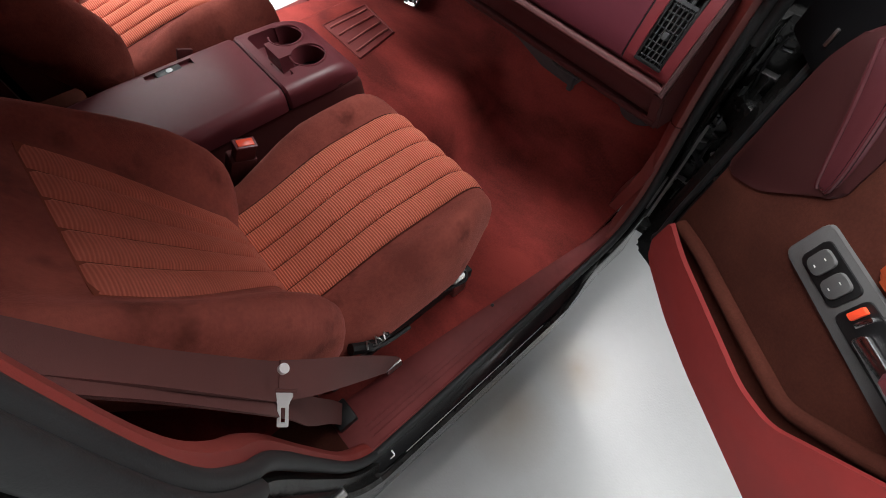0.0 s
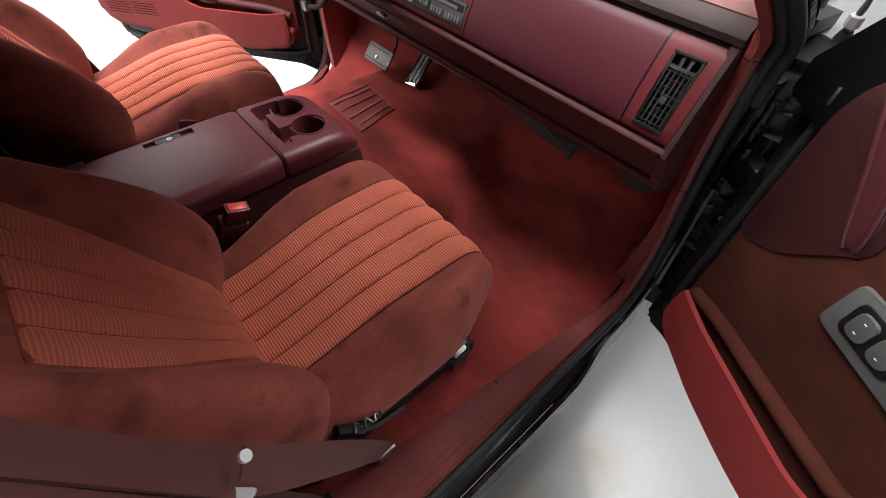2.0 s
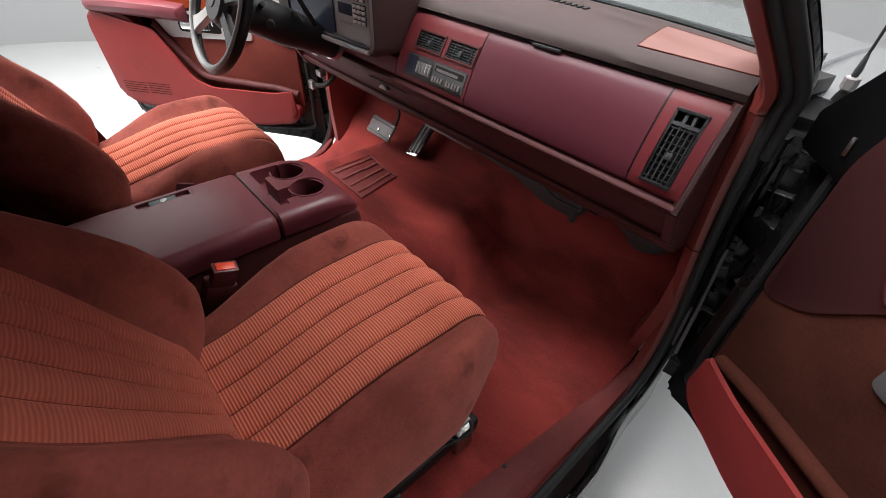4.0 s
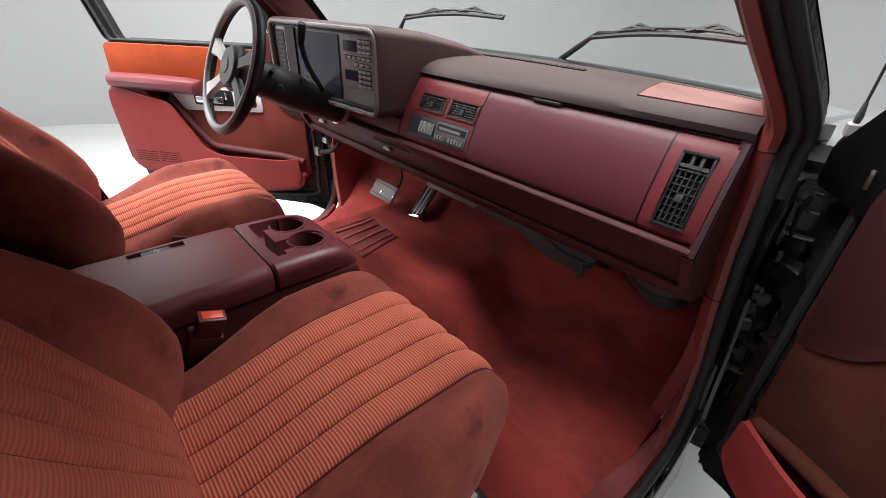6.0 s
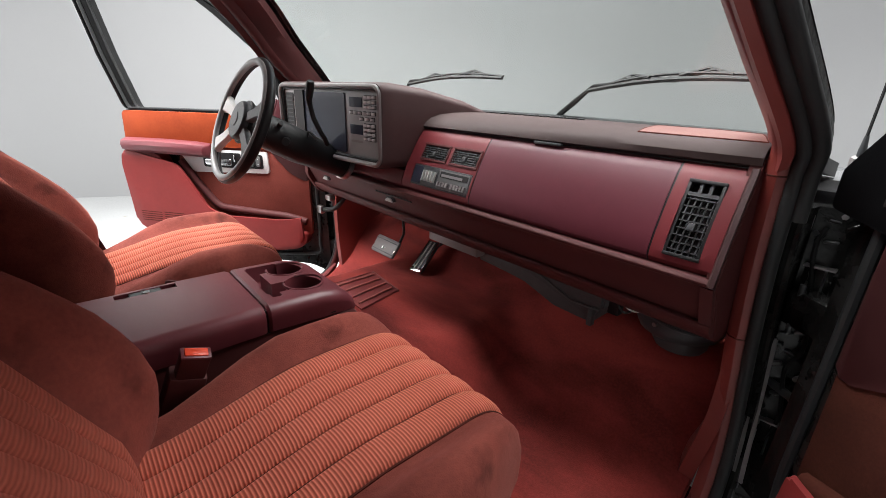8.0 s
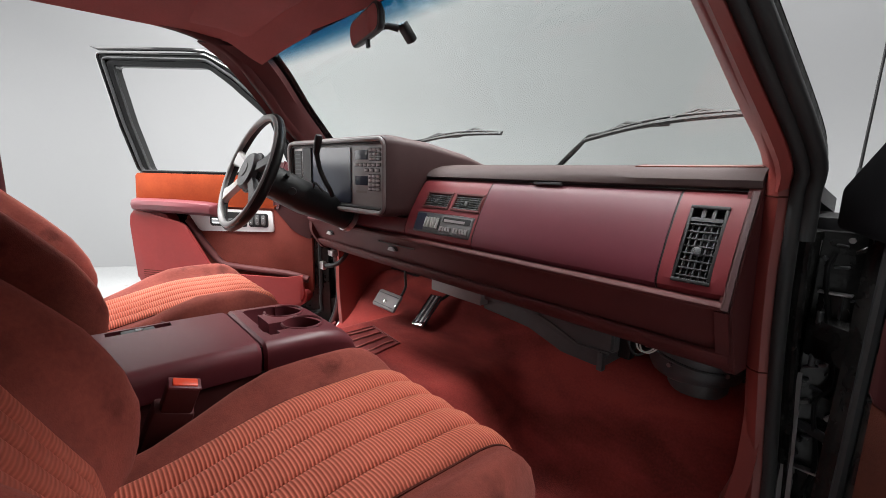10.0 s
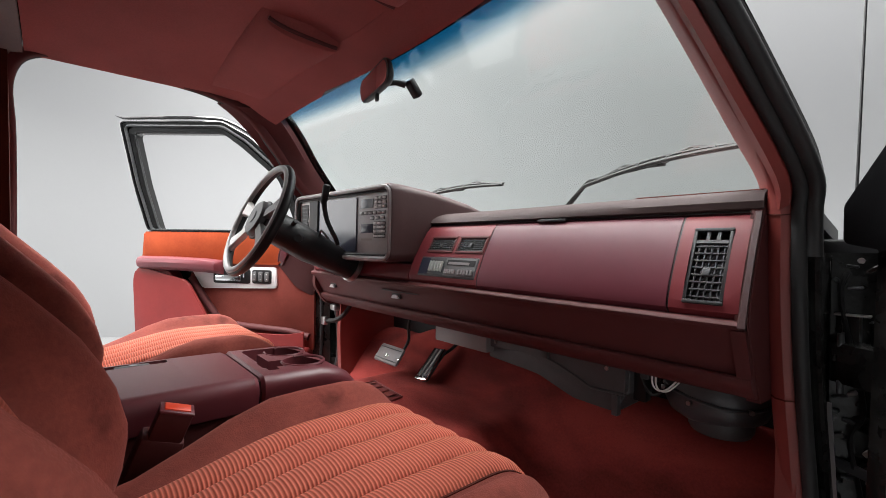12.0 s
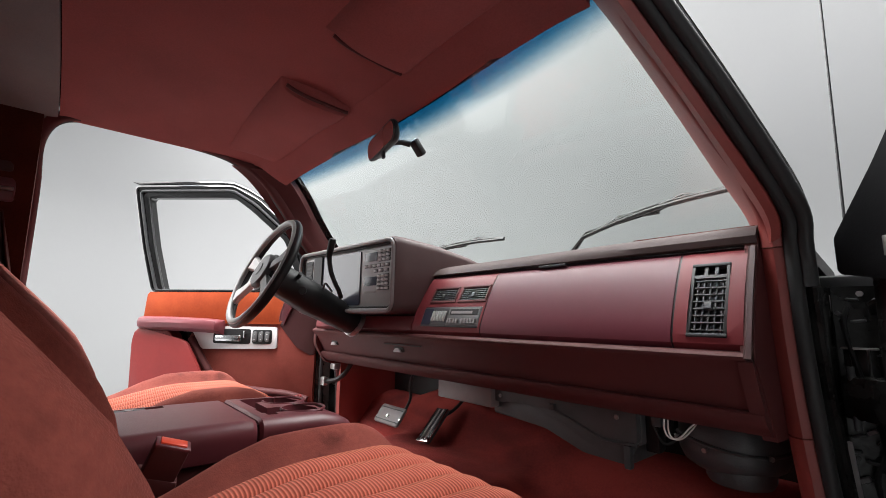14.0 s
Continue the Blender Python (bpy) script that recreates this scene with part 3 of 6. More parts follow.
for side in (1, -1):
    # The driver's pillar likewise has its shade put in as a darker plastic.
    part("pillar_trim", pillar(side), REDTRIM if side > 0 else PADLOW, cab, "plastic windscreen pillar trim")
    skin = []
    for p, q in zip(*(crom([(side * x, y, z) for x, y, z in P], 6) for P in PILLARS[side])):
        skin.append([p + Vector((side * 0.026, 0.02, 0.02)), p + Vector((side * 0.030, 0.05, 0.02)), q + Vector((side * 0.034, 0.05, 0.03)), q + Vector((side * 0.01, 0.045, 0.03)), q + Vector((side * 0.032, 0.022, 0.022)), p + Vector((side * 0.035, 0.03, 0.035))])
    part("pillar_skin", loft(skin), PAINT, cab, "gloss black windscreen pillar")
    # kick panel ahead of the door
    part("kick_panel", slab(lambda u, v: (side * (0.797 - 0.02 * smoothstep(0.6, 1, u) - 0.06 * smoothstep(0.42, 0.0, v) * smoothstep(0.0, 0.5, u + 0.25)), 0.862 + 0.28 * u, 0.57 + 0.735 * v), 10, 16, (side * 0.03, 0, 0)), REDTRIM, cab, "red plastic kick panel")
    part("hinge_pillar", loft([[Vector((side * x, y, z)) for x, y in ((0.845, 0.905), (0.852, 0.915), (0.855, 0.945), (0.915, 0.955), (0.915, 0.99), (0.93, 1.0), (0.93, 1.12), (0.84, 1.12), (0.84, 0.93))] for z in (0.55, 0.7, 0.9, 1.2, 1.285)]), JAMB, cab, "black painted hinge pillar")
    part("pillar_flange", slab(lambda u, v: (side * (0.857 + (0.006 + 0.022 * (1 - v)) * u), 0.908 - 0.022 * (1 - v), 0.70 + 0.33 * v), 2, 6, (0, 0.004, 0)), GREY, cab, "dull grey pillar flange")
    part("weld_seam", tube([(side * 0.853, 0.936, 1.27), (side * 0.850, 0.938, 1.15), (side * 0.852, 0.934, 1.05)], 0.0022, 6), GREY, cab)
    for z in (1.085, 0.745):
        part("hinge_leaf", box((side * 0.884, 0.949, z + 0.046), (0.044, 0.014, 0.10), 0.003), JAMB, cab, "black hinge leaf")
        for dz in (0.0, 0.094):
            part("hinge_knuckle", box((side * 0.884, 0.938, z + dz), (0.046, 0.022, 0.0035), 0.001), STEEL, cab, "worn hinge knuckle edge")
        for dx in (-0.012, 0.010):
            part("hinge_rod", tube([(side * (0.884 + dx), 0.938, z), (side * (0.884 + dx), 0.938, z + 0.092)], 0.0022, 6), STEEL, cab)
        for dz in (0.024, 0.07):
            part("hinge_bolt", tube([(side * 0.872, 0.945, z + dz), (side * 0.872, 0.936, z + dz)], [0.009, 0.007], 6), JAMB, cab)
    for px_, z, w in ((0.868, 1.035, 0.030), (0.874, 0.965, 0.022), (0.880, 0.90, 0.034), (0.872, 0.84, 0.026), (0.886, 1.225, 0.030), (0.882, 1.262, 0.024)):
        part("jamb_clip", box((side * px_, 0.946, z), (w * 0.7, 0.012, 0.005), 0.002, Matrix.Rotation(radians(18 * math.sin(90 * z)), 3, "Y")), DARKGREY if w > 0.025 else BLACK, cab)
    chips = random.Random(11)
    for k in range(22):
        x, z = 0.860 + 0.048 * chips.random(), 0.66 + 0.60 * chips.random()
        w, t = 0.006 + 0.014 * chips.random(), 0.0025 + 0.006 * chips.random()
        part("jamb_bracket", box((side * x, 0.942 + 0.006 * chips.random(), z), (w, 0.012, t), 0.001, Matrix.Rotation(radians(chips.uniform(-70, 70)), 3, "Y"), 1), (DARKGREY, GREY, JAMB, JAMB)[k % 4], cab)
    part("jamb_wire", tube(crom([(side * 0.875, 0.94, 1.25), (side * 0.87, 0.93, 1.20), (side * 0.90, 0.93, 1.03), (side * 0.885, 0.925, 0.97), (side * 0.90, 0.935, 0.86), (side * 0.89, 0.93, 0.80)], 6), 0.004, 6), BLACK, cab, "black taped wire")
    part("fender_bolt", tube([(side * 0.892, 0.955, 1.272), (side * 0.892, 0.948, 1.272)], [0.006, 0.005], 6), STEEL, cab, "steel fender bolt")
    part("fender_inner", box((side * 0.905, 1.060, 0.932), (0.17, 0.15, 0.755), 0.012), PATCHBLACK, cab, "black inner fender edge")
    # B-pillar and rear quarter
    part("rear_pillar_trim", slab(lambda u, v: (side * (0.84 if v < 0.55 else 0.84 - (0.135 if side > 0 else 0.165) * ((v - 0.55) / 0.45) ** 1.2), (-0.238 if side > 0 else -0.205) - 0.13 * u, 0.57 + 1.24 * v), 3, 14, (side * 0.03, 0, 0)), SHADEDCARPET, cab, "dark brown rear pillar trim")
    part("quarter_trim", slab(lambda u, v: (side * (0.835 if v < 0.55 else 0.835 - 0.155 * ((v - 0.55) / 0.45) ** 1.2), -0.365 - 0.62 * u, 0.57 + 1.24 * v), 6, 14, (side * 0.03, 0, 0)), PADLOW, cab, "dark maroon rear quarter trim")
    part("quarter_skin", slab(lambda u, v: (side * (0.93 if v < 0.55 else 0.93 - 0.19 * ((v - 0.55) / 0.45) ** 1.2), -0.27 - 0.75 * u, 0.34 + 1.52 * v), 6, 14, (-side * 0.02, 0, 0)), PAINT, cab, "gloss black rear quarter panel")
for side in (1, -1):
    part("rear_carpet_panel", slab(lambda u, v: (side * (0.66 + 0.155 * u), -0.95 + 0.80 * v, 0.606 + 0.02 * u), 3, 6, (0, 0, -0.03)), SHADEDCARPET, cab, "dark brown carpet behind the seat")
part("rear_wall", box((0, -1.0, 1.2), (1.76, 0.04, 1.35)), PADLOW, cab, "dark maroon rear wall trim")


chassis = thing("truck_chassis", (0, 0, 0), "black truck frame on four plain road wheels", "chassis", kind="structure")
for side in (1, -1):
    part("frame_rail", box((side * 0.42, 0.05, 0.42), (0.07, 5.2, 0.15), 0.01), JAMB, chassis, "black frame rail")
    for y in (1.95, -1.75):
        tyre = part("tyre", loft([[Vector((side * x, y + r * math.cos(a), 0.37 + r * math.sin(a))) for a in (2 * math.pi * k / 40 for k in range(40))] for x, r in ((0.64, 0.21), (0.62, 0.30), (0.64, 0.355), (0.67, 0.37), (0.82, 0.37), (0.85, 0.355), (0.87, 0.30), (0.85, 0.21))], cap=False, loop=True), RUBBER, chassis, "black road tyre")
        part("rim", loft([[Vector((side * x, y + r * math.cos(a), 0.37 + r * math.sin(a))) for a in (2 * math.pi * k / 40 for k in range(40))] for x, r in ((0.66, 0.21), (0.84, 0.21), (0.85, 0.20), (0.80, 0.15), (0.82, 0.06), (0.83, 0.03))]), SILVER, tyre, "plain steel rim")
for y in (1.95, -1.75):
    part("axle", tube([(-0.66, y, 0.37), (0.66, y, 0.37)], 0.05, 14), JAMB, chassis, "black axle")
part("body_mount", box((0, 0.3, 0.51), (0.9, 2.2, 0.06), 0.01), JAMB, chassis, "black floor pan mounts")


def roof_z(x, y):
    return 1.872 - 0.075 * abs(x / 0.69) ** 3.2 - 0.075 * smoothstep(0.36, 0.66, y) ** 1.5


part("roof_skin", slab(lambda u, v: ((u - 0.5) * 1.46, -1.02 + (1.575 - 0.27 * ((u - 0.5) * 1.46) ** 2) * v, roof_z((u - 0.5) * 1.38, -1.02 + 1.56 * v) + 0.035), 16, 16, (0, 0, 0.02)), PAINT, cab, "gloss black roof panel")


def liner_edge(y):
    """Half width of the headliner where it meets the rails."""
    return 0.69 - 0.03 * smoothstep(0.35, 0.62, y)


single("headliner", slab(lambda u, v: ((u - 0.5) * 2 * liner_edge(-0.172 + 0.782 * v), -0.172 + 0.782 * v - 0.10 * (abs(u - 0.5) * 2) ** 2.2 * smoothstep(0.6, 1, v), roof_z((u - 0.5) * 1.38, -0.172 + 0.782 * v)), 28, 24, (0, 0, 0.02)),
       HEADLINER, "dark maroon cloth headliner, slightly sagging", "headliner", kind="structure")
single("rear_headliner", slab(lambda u, v: ((u - 0.5) * 1.40, -0.99 + 0.815 * v, roof_z((u - 0.5) * 1.38, 0) - 0.008), 20, 8, (0, 0, 0.02)), GREYLINER, "grey cloth rear headliner panel", "headliner", kind="structure")


# ---- carpet ----
def carpet_z(x, y):
    hump = 0.205 * smoothstep(0.42, 0.14, x) * (1 - 0.9 * smoothstep(-0.42, -0.60, x))
    h = hump / 0.205
    toe = 0.30 * smoothstep(0.74 + 0.20 * h, 1.12 + 0.04 * h, y)
    z = 0.585 + hump + toe * (1 - 0.5 * h)
    side = 0.03 * smoothstep(0.64, 0.73, abs(x)) * (1 - smoothstep(0.6, 0.9, y))
    wave = 0.006 * noise.noise(Vector((x * 5, y * 5, 0))) + 0.002 * noise.noise(Vector((x * 22, y * 22, 3)))
    return z + side * 0.4 + wave


single("carpet", slab(lambda u, v: (-0.80 + 1.60 * u, -0.98 + 2.14 * v, carpet_z(-0.80 + 1.60 * u, -0.98 + 2.14 * v)), 80, 96, (0, 0, -0.05)), CARPET, "deep red cut pile carpet, brushed in patches", "carpet", kind="structure", smooth=60)
single("firewall", slab(lambda u, v: (-0.80 + 1.6 * u, 1.14, 0.6 + 0.78 * v), 4, 4, (0, 0.04, 0)), BLACK, "dark firewall behind the dashboard", "firewall", kind="structure")


# ---- windscreen, cowl and front of the truck ----
def screen(x, z):
    return 1.19 - 0.27 * x * x - 1.43 * (z - 1.39)


def screen_pt(u, v):
    z = 1.385 + 0.425 * v
    w = 0.80 - 0.10 * v if u > 0.5 else 0.93 - 0.235 * v
    x = (u - 0.5) * 2 * w
    z2 = z + 0.020 * v * (1 - (2 * u - 1) ** 2)
    return (x, screen(x, z2), z2)


ws = single("window_1", slab(lambda u, v: screen_pt(u, v), 24, 12, (0, 0.004, 0.003)), WINDSCREEN, "clear raked windscreen with a blue sunband along its top", "windscreen", kind="structure")
ws.visible_shadow = False


def header_pt(u, v):
    x = -0.695 + 1.345 * u
    z1 = 1.784 + 0.016 * (1 - (2 * u - 1) ** 2)
    y1 = screen(x, z1) - 0.004
    y0 = y1 - 0.10
    z0 = roof_z(x, y0) - 0.0012
    return (x, y0 + (y1 - y0) * v, z0 + (z1 - z0) * v)


part("header_trim", slab(header_pt, 20, 4, (0, 0.004, 0.03)), HEADLINER, cab, "maroon windscreen header trim")
part("screen_gasket", tube([Vector(screen_pt(k / 30, 0.0)) + Vector((0, 0.006, 0.004)) for k in range(31)], 0.008, 8), RUBBER, cab, "black windscreen gasket")
part("cowl", slab(lambda u, v: ((u - 0.5) * 1.66, 1.17 - 0.27 * ((u - 0.5) * 1.5) ** 2 + 0.2 * v, 1.365 - 0.03 * v), 20, 4, (0, 0, -0.03)), BLACK, cab, "black cowl grille below the windscreen")
for k in range(40):
    x = -0.70 + 1.4 * k / 39
    part("cowl_slat", box((x, 1.25 - 0.27 * x * x, 1.362), (0.012, 0.06, 0.006), 0.001, seg=1), DARKGREY, cab)
# Pale metal on a black truck: white reflections put into the body colour.
part("hood", slab(lambda u, v: ((u - 0.5) * 1.5, 1.36 - 0.18 * (2 * u - 1) ** 2 + 1.25 * v, 1.325 - 0.11 * v ** 1.5 - 0.02 * (2 * u - 1) ** 2), 16, 12, (0, 0, -0.03)), SILVER, cab, "hood panel coloured pale for the white it reflects")
for side in (1, -1):
    part("fender", loft([[Vector((side * x, y, z)) for x, z in ((0.745, 1.30 - dz), (0.80, 1.315 - dz), (0.89, 1.31 - dz), (0.945, 1.27 - dz), (0.97, 1.15 - dz), (0.978, 0.8), (0.96, 0.8), (0.745, 1.2 - dz))] for y, dz in ((1.137, 0.004), (1.3, 0.015), (1.8, 0.05), (2.5, 0.12))]), SILVER, cab, "front fender coloured pale for the white it reflects")


# ---- dashboard ----
dash = thing("dashboard", (0, 0.9, 1.05), "maroon truck dashboard with red bezel and brown padded top", "dashboard")


def run(prof, x0, x1, n=12, ends=0.0):
    """A profile of (y, z) run across the cab from x0 to x1."""
    return loft([[Vector((x0 + (x1 - x0) * k / n, y, z)) for y, z in prof] for k in range(n + 1)])


def pad_ring(x):
    """The padded top's section; its front rolls off wider towards the middle of the cab."""
    back, k = 1.165 - 0.27 * x * x, smoothstep(0.78, -0.12, x)
    return [Vector((x, y, z)) for y, z in ((back, 1.392), (0.98, 1.398), (0.885 + 0.03 * k, 1.3965), (0.828 + 0.034 * k, 1.391), (0.810 + 0.022 * k, 1.382), (0.803 + 0.010 * k, 1.370), (0.805, 1.358), (0.813, 1.3535), (0.86, 1.352), (back - 0.02, 1.354))]


part("top_pad", loft([pad_ring(-0.875 + 1.661 * k / 32) for k in range(33)]), PAD, dash, "brown-maroon padded dash top")
spk = [(0.556, 0.838), (0.520, 1.030), (0.742, 0.948), (0.778, 0.838)]
SALMON = material("faded_salmon_vinyl", (0.150, 0.064, 0.053), 0.6, second=(0.12, 0.047, 0.040), grain=60, mottle=9, bump=0.2, bump_scale=800)


def spk_pt(u, v):
    """On the faded speaker cover, which follows the padded top."""
    a, b, c, d = (Vector(p) for p in spk)
    p = a.lerp(d, u).lerp(b.lerp(c, u), v)
    back = 1.165 - 0.27 * p.x ** 2
    return (p.x, p.y, float(np.interp(p.y, (0.828, 0.890, 0.98, back), (1.391, 1.3965, 1.398, 1.392))) + 0.0014)


part("speaker_grille", slab(spk_pt, 16, 16, (0, 0, -0.005)), SALMON, dash, "faded salmon speaker cover")
part("grille_seam", tube([Vector(spk_pt(u, v)) - Vector((0, 0, 0.0005)) for u, v in [(k / 8, 0) for k in range(8)] + [(1, k / 8) for k in range(8)] + [(1 - k / 8, 1) for k in range(8)] + [(0, 1 - k / 8) for k in range(8)]], 0.0014, 6, True), SEAM, dash)
for k in range(26):
    x = -0.19 + 0.5 * k / 25
    part("defroster_slat", box((x, 1.045 - 0.27 * x * x, 1.3985), (0.011, 0.022, 0.004), 0.001, seg=1), BLACK, dash)

FACE = [(0.834, 1.3525), (0.822, 1.352), (0.808, 1.346), (0.795, 1.330), (0.776, 1.298), (0.757, 1.262), (0.741, 1.226), (0.731, 1.198), (0.730, 1.184), (0.737, 1.174), (0.755, 1.169), (0.85, 1.169), (0.85, 1.3525)]


def face_y(z):
    """Depth of the red dash face at a height."""
    pts = FACE[1:10]
    for (y0, z0), (y1, z1) in zip(pts, pts[1:]):
        if z1 <= z <= z0:
            return y0 + (y1 - y0) * (z0 - z) / (z0 - z1)
    return 0.75


part("glovebox_door", run(FACE, 0.191, 0.662, 4), material("maroon_glovebox_plastic", (0.098, 0.020, 0.030), 0.42, spec=0.24, second=(0.084, 0.017, 0.025), grain=40, mottle=3, bump=0.10, bump_scale=900), dash, "maroon glovebox door")
vb = part("vent_bezel", run(FACE, 0.666, 0.773, 4), BEZEL, dash, "red side vent bezel")
cb = part("centre_bezel", run(FACE, -0.105, 0.187, 4), BEZEL, dash, "red centre bezel")
part("driver_bezel", run([(y, z) for y, z in FACE if z < 1.235] + [(0.85, 1.235), (0.76, 1.235)][:1], -0.79, -0.109, 4), BEZEL, dash, "red lower bezel by the driver")
part("glovebox_latch", box((0.365, 0.808, 1.351), (0.078, 0.012, 0.007), 0.002), DARKGREY, dash, "brown latch pull")


part("pad_gap", tube([(-0.10 + 0.87 * k / 12, 0.8095, 1.3515) for k in range(13)], 0.0018, 6), BLACK, dash, "dark gap under the padded top")
for x in (0.189, 0.664):
    part("panel_gap", loft([[Vector((x + dx, y + 0.0015, z)) for dx in (-0.0022, 0.0022)] + [Vector((x + dx, y + 0.010, z)) for dx in (0.0022, -0.0022)] for y, z in FACE[1:11]]), BLACK, dash, "dark panel gap")


def chord(z0, z1):
    """The flat plane of a fitting let into the dash face between two heights."""
    y0, y1 = face_y(z0), face_y(z1)
    n = Vector((0, -(z1 - z0), y1 - y0)).normalized()
    return lambda a, b, d: Vector((a, y0 + (y1 - y0) * (b - z0) / (z1 - z0), b)) + d * n


def face_plate(x0, z0, x1, z1, lift=0.0, depth=0.004, r=0.004, bevel=0.0, span=None):
    """A plate lying on the sloped dash face."""
    return prism(rrect(x0, z0, x1, z1, r, 3), chord(*(span or (z0, z1))), lift, lift + depth, bevel)


def vent(name, host, x0, z0, x1, z1, cols, rows, flap=0.0, rim=None):
    """A dark vent let into its bezel, with its frame, fins and centre tab."""
    sp = (z0, z1)
    carve(host, [face_plate(x0, z0, x1, z1, -0.016, 0.06, 0.004, 0, sp)])
    v = part(name, face_plate(x0 + 0.0005, z0 + 0.0005, x1 - 0.0005, z1 - 0.0005, -0.0158, 0.004, 0.003, 0, sp), BLACK, dash, "black air vent")
    for ax0, az0, ax1, az1 in ((x0, z0, x1, z0 + 0.006), (x0, z1 - 0.006, x1, z1), (x0, z0 + 0.006, x0 + 0.006, z1 - 0.006), (x1 - 0.006, z0 + 0.006, x1, z1 - 0.006)):
        part("vent_frame", face_plate(ax0, az0, ax1, az1, -0.012, 0.015, 0.0015, 0.001, sp), rim or BLACK, v)
    top = z1 - 0.008 - flap
    for k in range(cols):
        a = x0 + 0.006 + (x1 - x0 - 0.012) * (k + 0.5) / cols
        part("fin", face_plate(a - 0.0010, z0 + 0.006, a + 0.0010, top, -0.006, 0.005, 0.0004, 0, sp), DARKGREY, v)
    for k in range(rows):
        b = z0 + 0.006 + (top - z0 - 0.006) * (k + 0.5) / rows
        part("slat", face_plate(x0 + 0.006, b - 0.0009, x1 - 0.006, b + 0.0009, -0.004, 0.005, 0.0004, 0, sp), DARKGREY, v)
    if flap:
        part("shutter_bar", face_plate(x0 + 0.006, top - 0.002, x1 - 0.006, top + 0.004, -0.004, 0.007, 0.001, 0, sp), DARKGREY, v)
        for k in range(2):
            a = x0 + 0.006 + (x1 - x0 - 0.012) * (k + 1) / 3
            part("fin", face_plate(a - 0.003, top + 0.004, a + 0.003, z1 - 0.006, -0.006, 0.006, 0.001, 0, sp), DARKGREY, v)
    mx, mz = (x0 + x1) / 2, (z0 + top) / 2
    part("vent_tab", face_plate(mx - 0.006, mz - 0.006, mx + 0.006, mz + 0.006, -0.003, 0.009, 0.001, 0.001, sp), DARKGREY, v)
    return v


vent("side_vent", vb, 0.688, 1.194, 0.750, 1.324, 5, 8, 0.018)
vent("centre_vent", cb, -0.052, 1.266, 0.062, 1.314, 3, 6, rim=PADLOW)
vent("centre_vent", cb, 0.074, 1.266, 0.184, 1.314, 3, 6, rim=PADLOW)
RS = (1.197, 1.254)
carve(cb, [face_plate(-0.064, 1.197, 0.180, 1.254, -0.012, 0.06, 0.003, 0, RS)])
radio = part("radio", face_plate(-0.0635, 1.1975, 0.1795, 1.2535, -0.0118, 0.0125, 0.003, 0.001, RS), DARKGREY, dash, "grey radio and heater panel")
part("radio_window", face_plate(-0.060, 1.202, -0.020, 1.249, 0.0, 0.002, 0.002, 0, RS), LENS, radio, "dark blue display")
part("radio_face", face_plate(0.052, 1.201, 0.176, 1.250, 0.0, 0.0025, 0.002, 0.001, RS), SWITCHGREY, radio)
part("tape_slot", face_plate(0.060, 1.231, 0.170, 1.246, 0.0, 0.0035, 0.001, 0, RS), BLACK, radio, "dark tape slot")
part("tape_door", face_plate(0.066, 1.233, 0.150, 1.240, 0.0, 0.0045, 0.001, 0, RS), GREY, radio)
part("slider_bed", face_plate(-0.016, 1.205, 0.048, 1.246, 0.0, 0.002, 0.002, 0, RS), DARKGREY, radio)
for k in range(5):
    part("slider_knob", face_plate(-0.012 + 0.0125 * k, 1.211, -0.0078 + 0.0125 * k, 1.240, 0.0, 0.009, 0.001, 0.001, RS), SPOKE, radio)
for k in range(4):
    part("radio_button", face_plate(0.058 + 0.0115 * k, 1.207, 0.066 + 0.0115 * k, 1.219, 0.0, 0.007, 0.001, 0, RS), GREY, radio)
for k in range(5):
    part("radio_button", face_plate(0.115 + 0.0115 * k, 1.207, 0.123 + 0.0115 * k, 1.220, 0.0, 0.007, 0.001, 0, RS), GREY, radio)

# frame round the red face, and the lower panel
part("right_frame", loft([[Vector((x, y - (0.004 if x > 0.775 else 0), z)) for y, z in ((0.805, 1.3525), (0.790, 1.322), (0.770, 1.285), (0.748, 1.238), (0.728, 1.190), (0.718, 1.164), (0.735, 1.155), (0.93, 1.155), (0.93, 1.3525))] for x in (0.7735, 0.777, 0.782, 0.785)]), PODSKIN, dash, "brown frame beside the vent")
LOW = [(0.745, 1.1735), (0.731, 1.1735), (0.7225, 1.1705), (0.7195, 1.166), (0.7205, 1.161), (0.727, 1.156), (0.737, 1.138), (0.767, 1.0795), (0.758, 1.0785), (0.7555, 1.0755), (0.7555, 1.071), (0.760, 1.062), (0.784, 1.040), (0.81, 1.036), (0.90, 1.036), (0.90, 1.1735)]
part("lower_panel", run(LOW, -0.80, 0.785, 8), PADLOW, dash, "dark maroon lower dash panel")
part("panel_border", run([(0.720, 1.158), (0.725, 1.146), (0.757, 1.082), (0.757, 1.074), (0.772, 1.070), (0.772, 1.158)], 0.764, 0.7848, 2), PADLOW, dash, "raised border of the lower panel")


def END(z):
    """Depth of the dash end's rear edge at a height."""
    return float(np.interp(z, (1.03, 1.07, 1.12, 1.158, 1.175, 1.24, 1.29, 1.345, 1.37), (0.80, 0.777, 0.749, 0.724, 0.722, 0.750, 0.774, 0.804, 0.808))) + 0.003


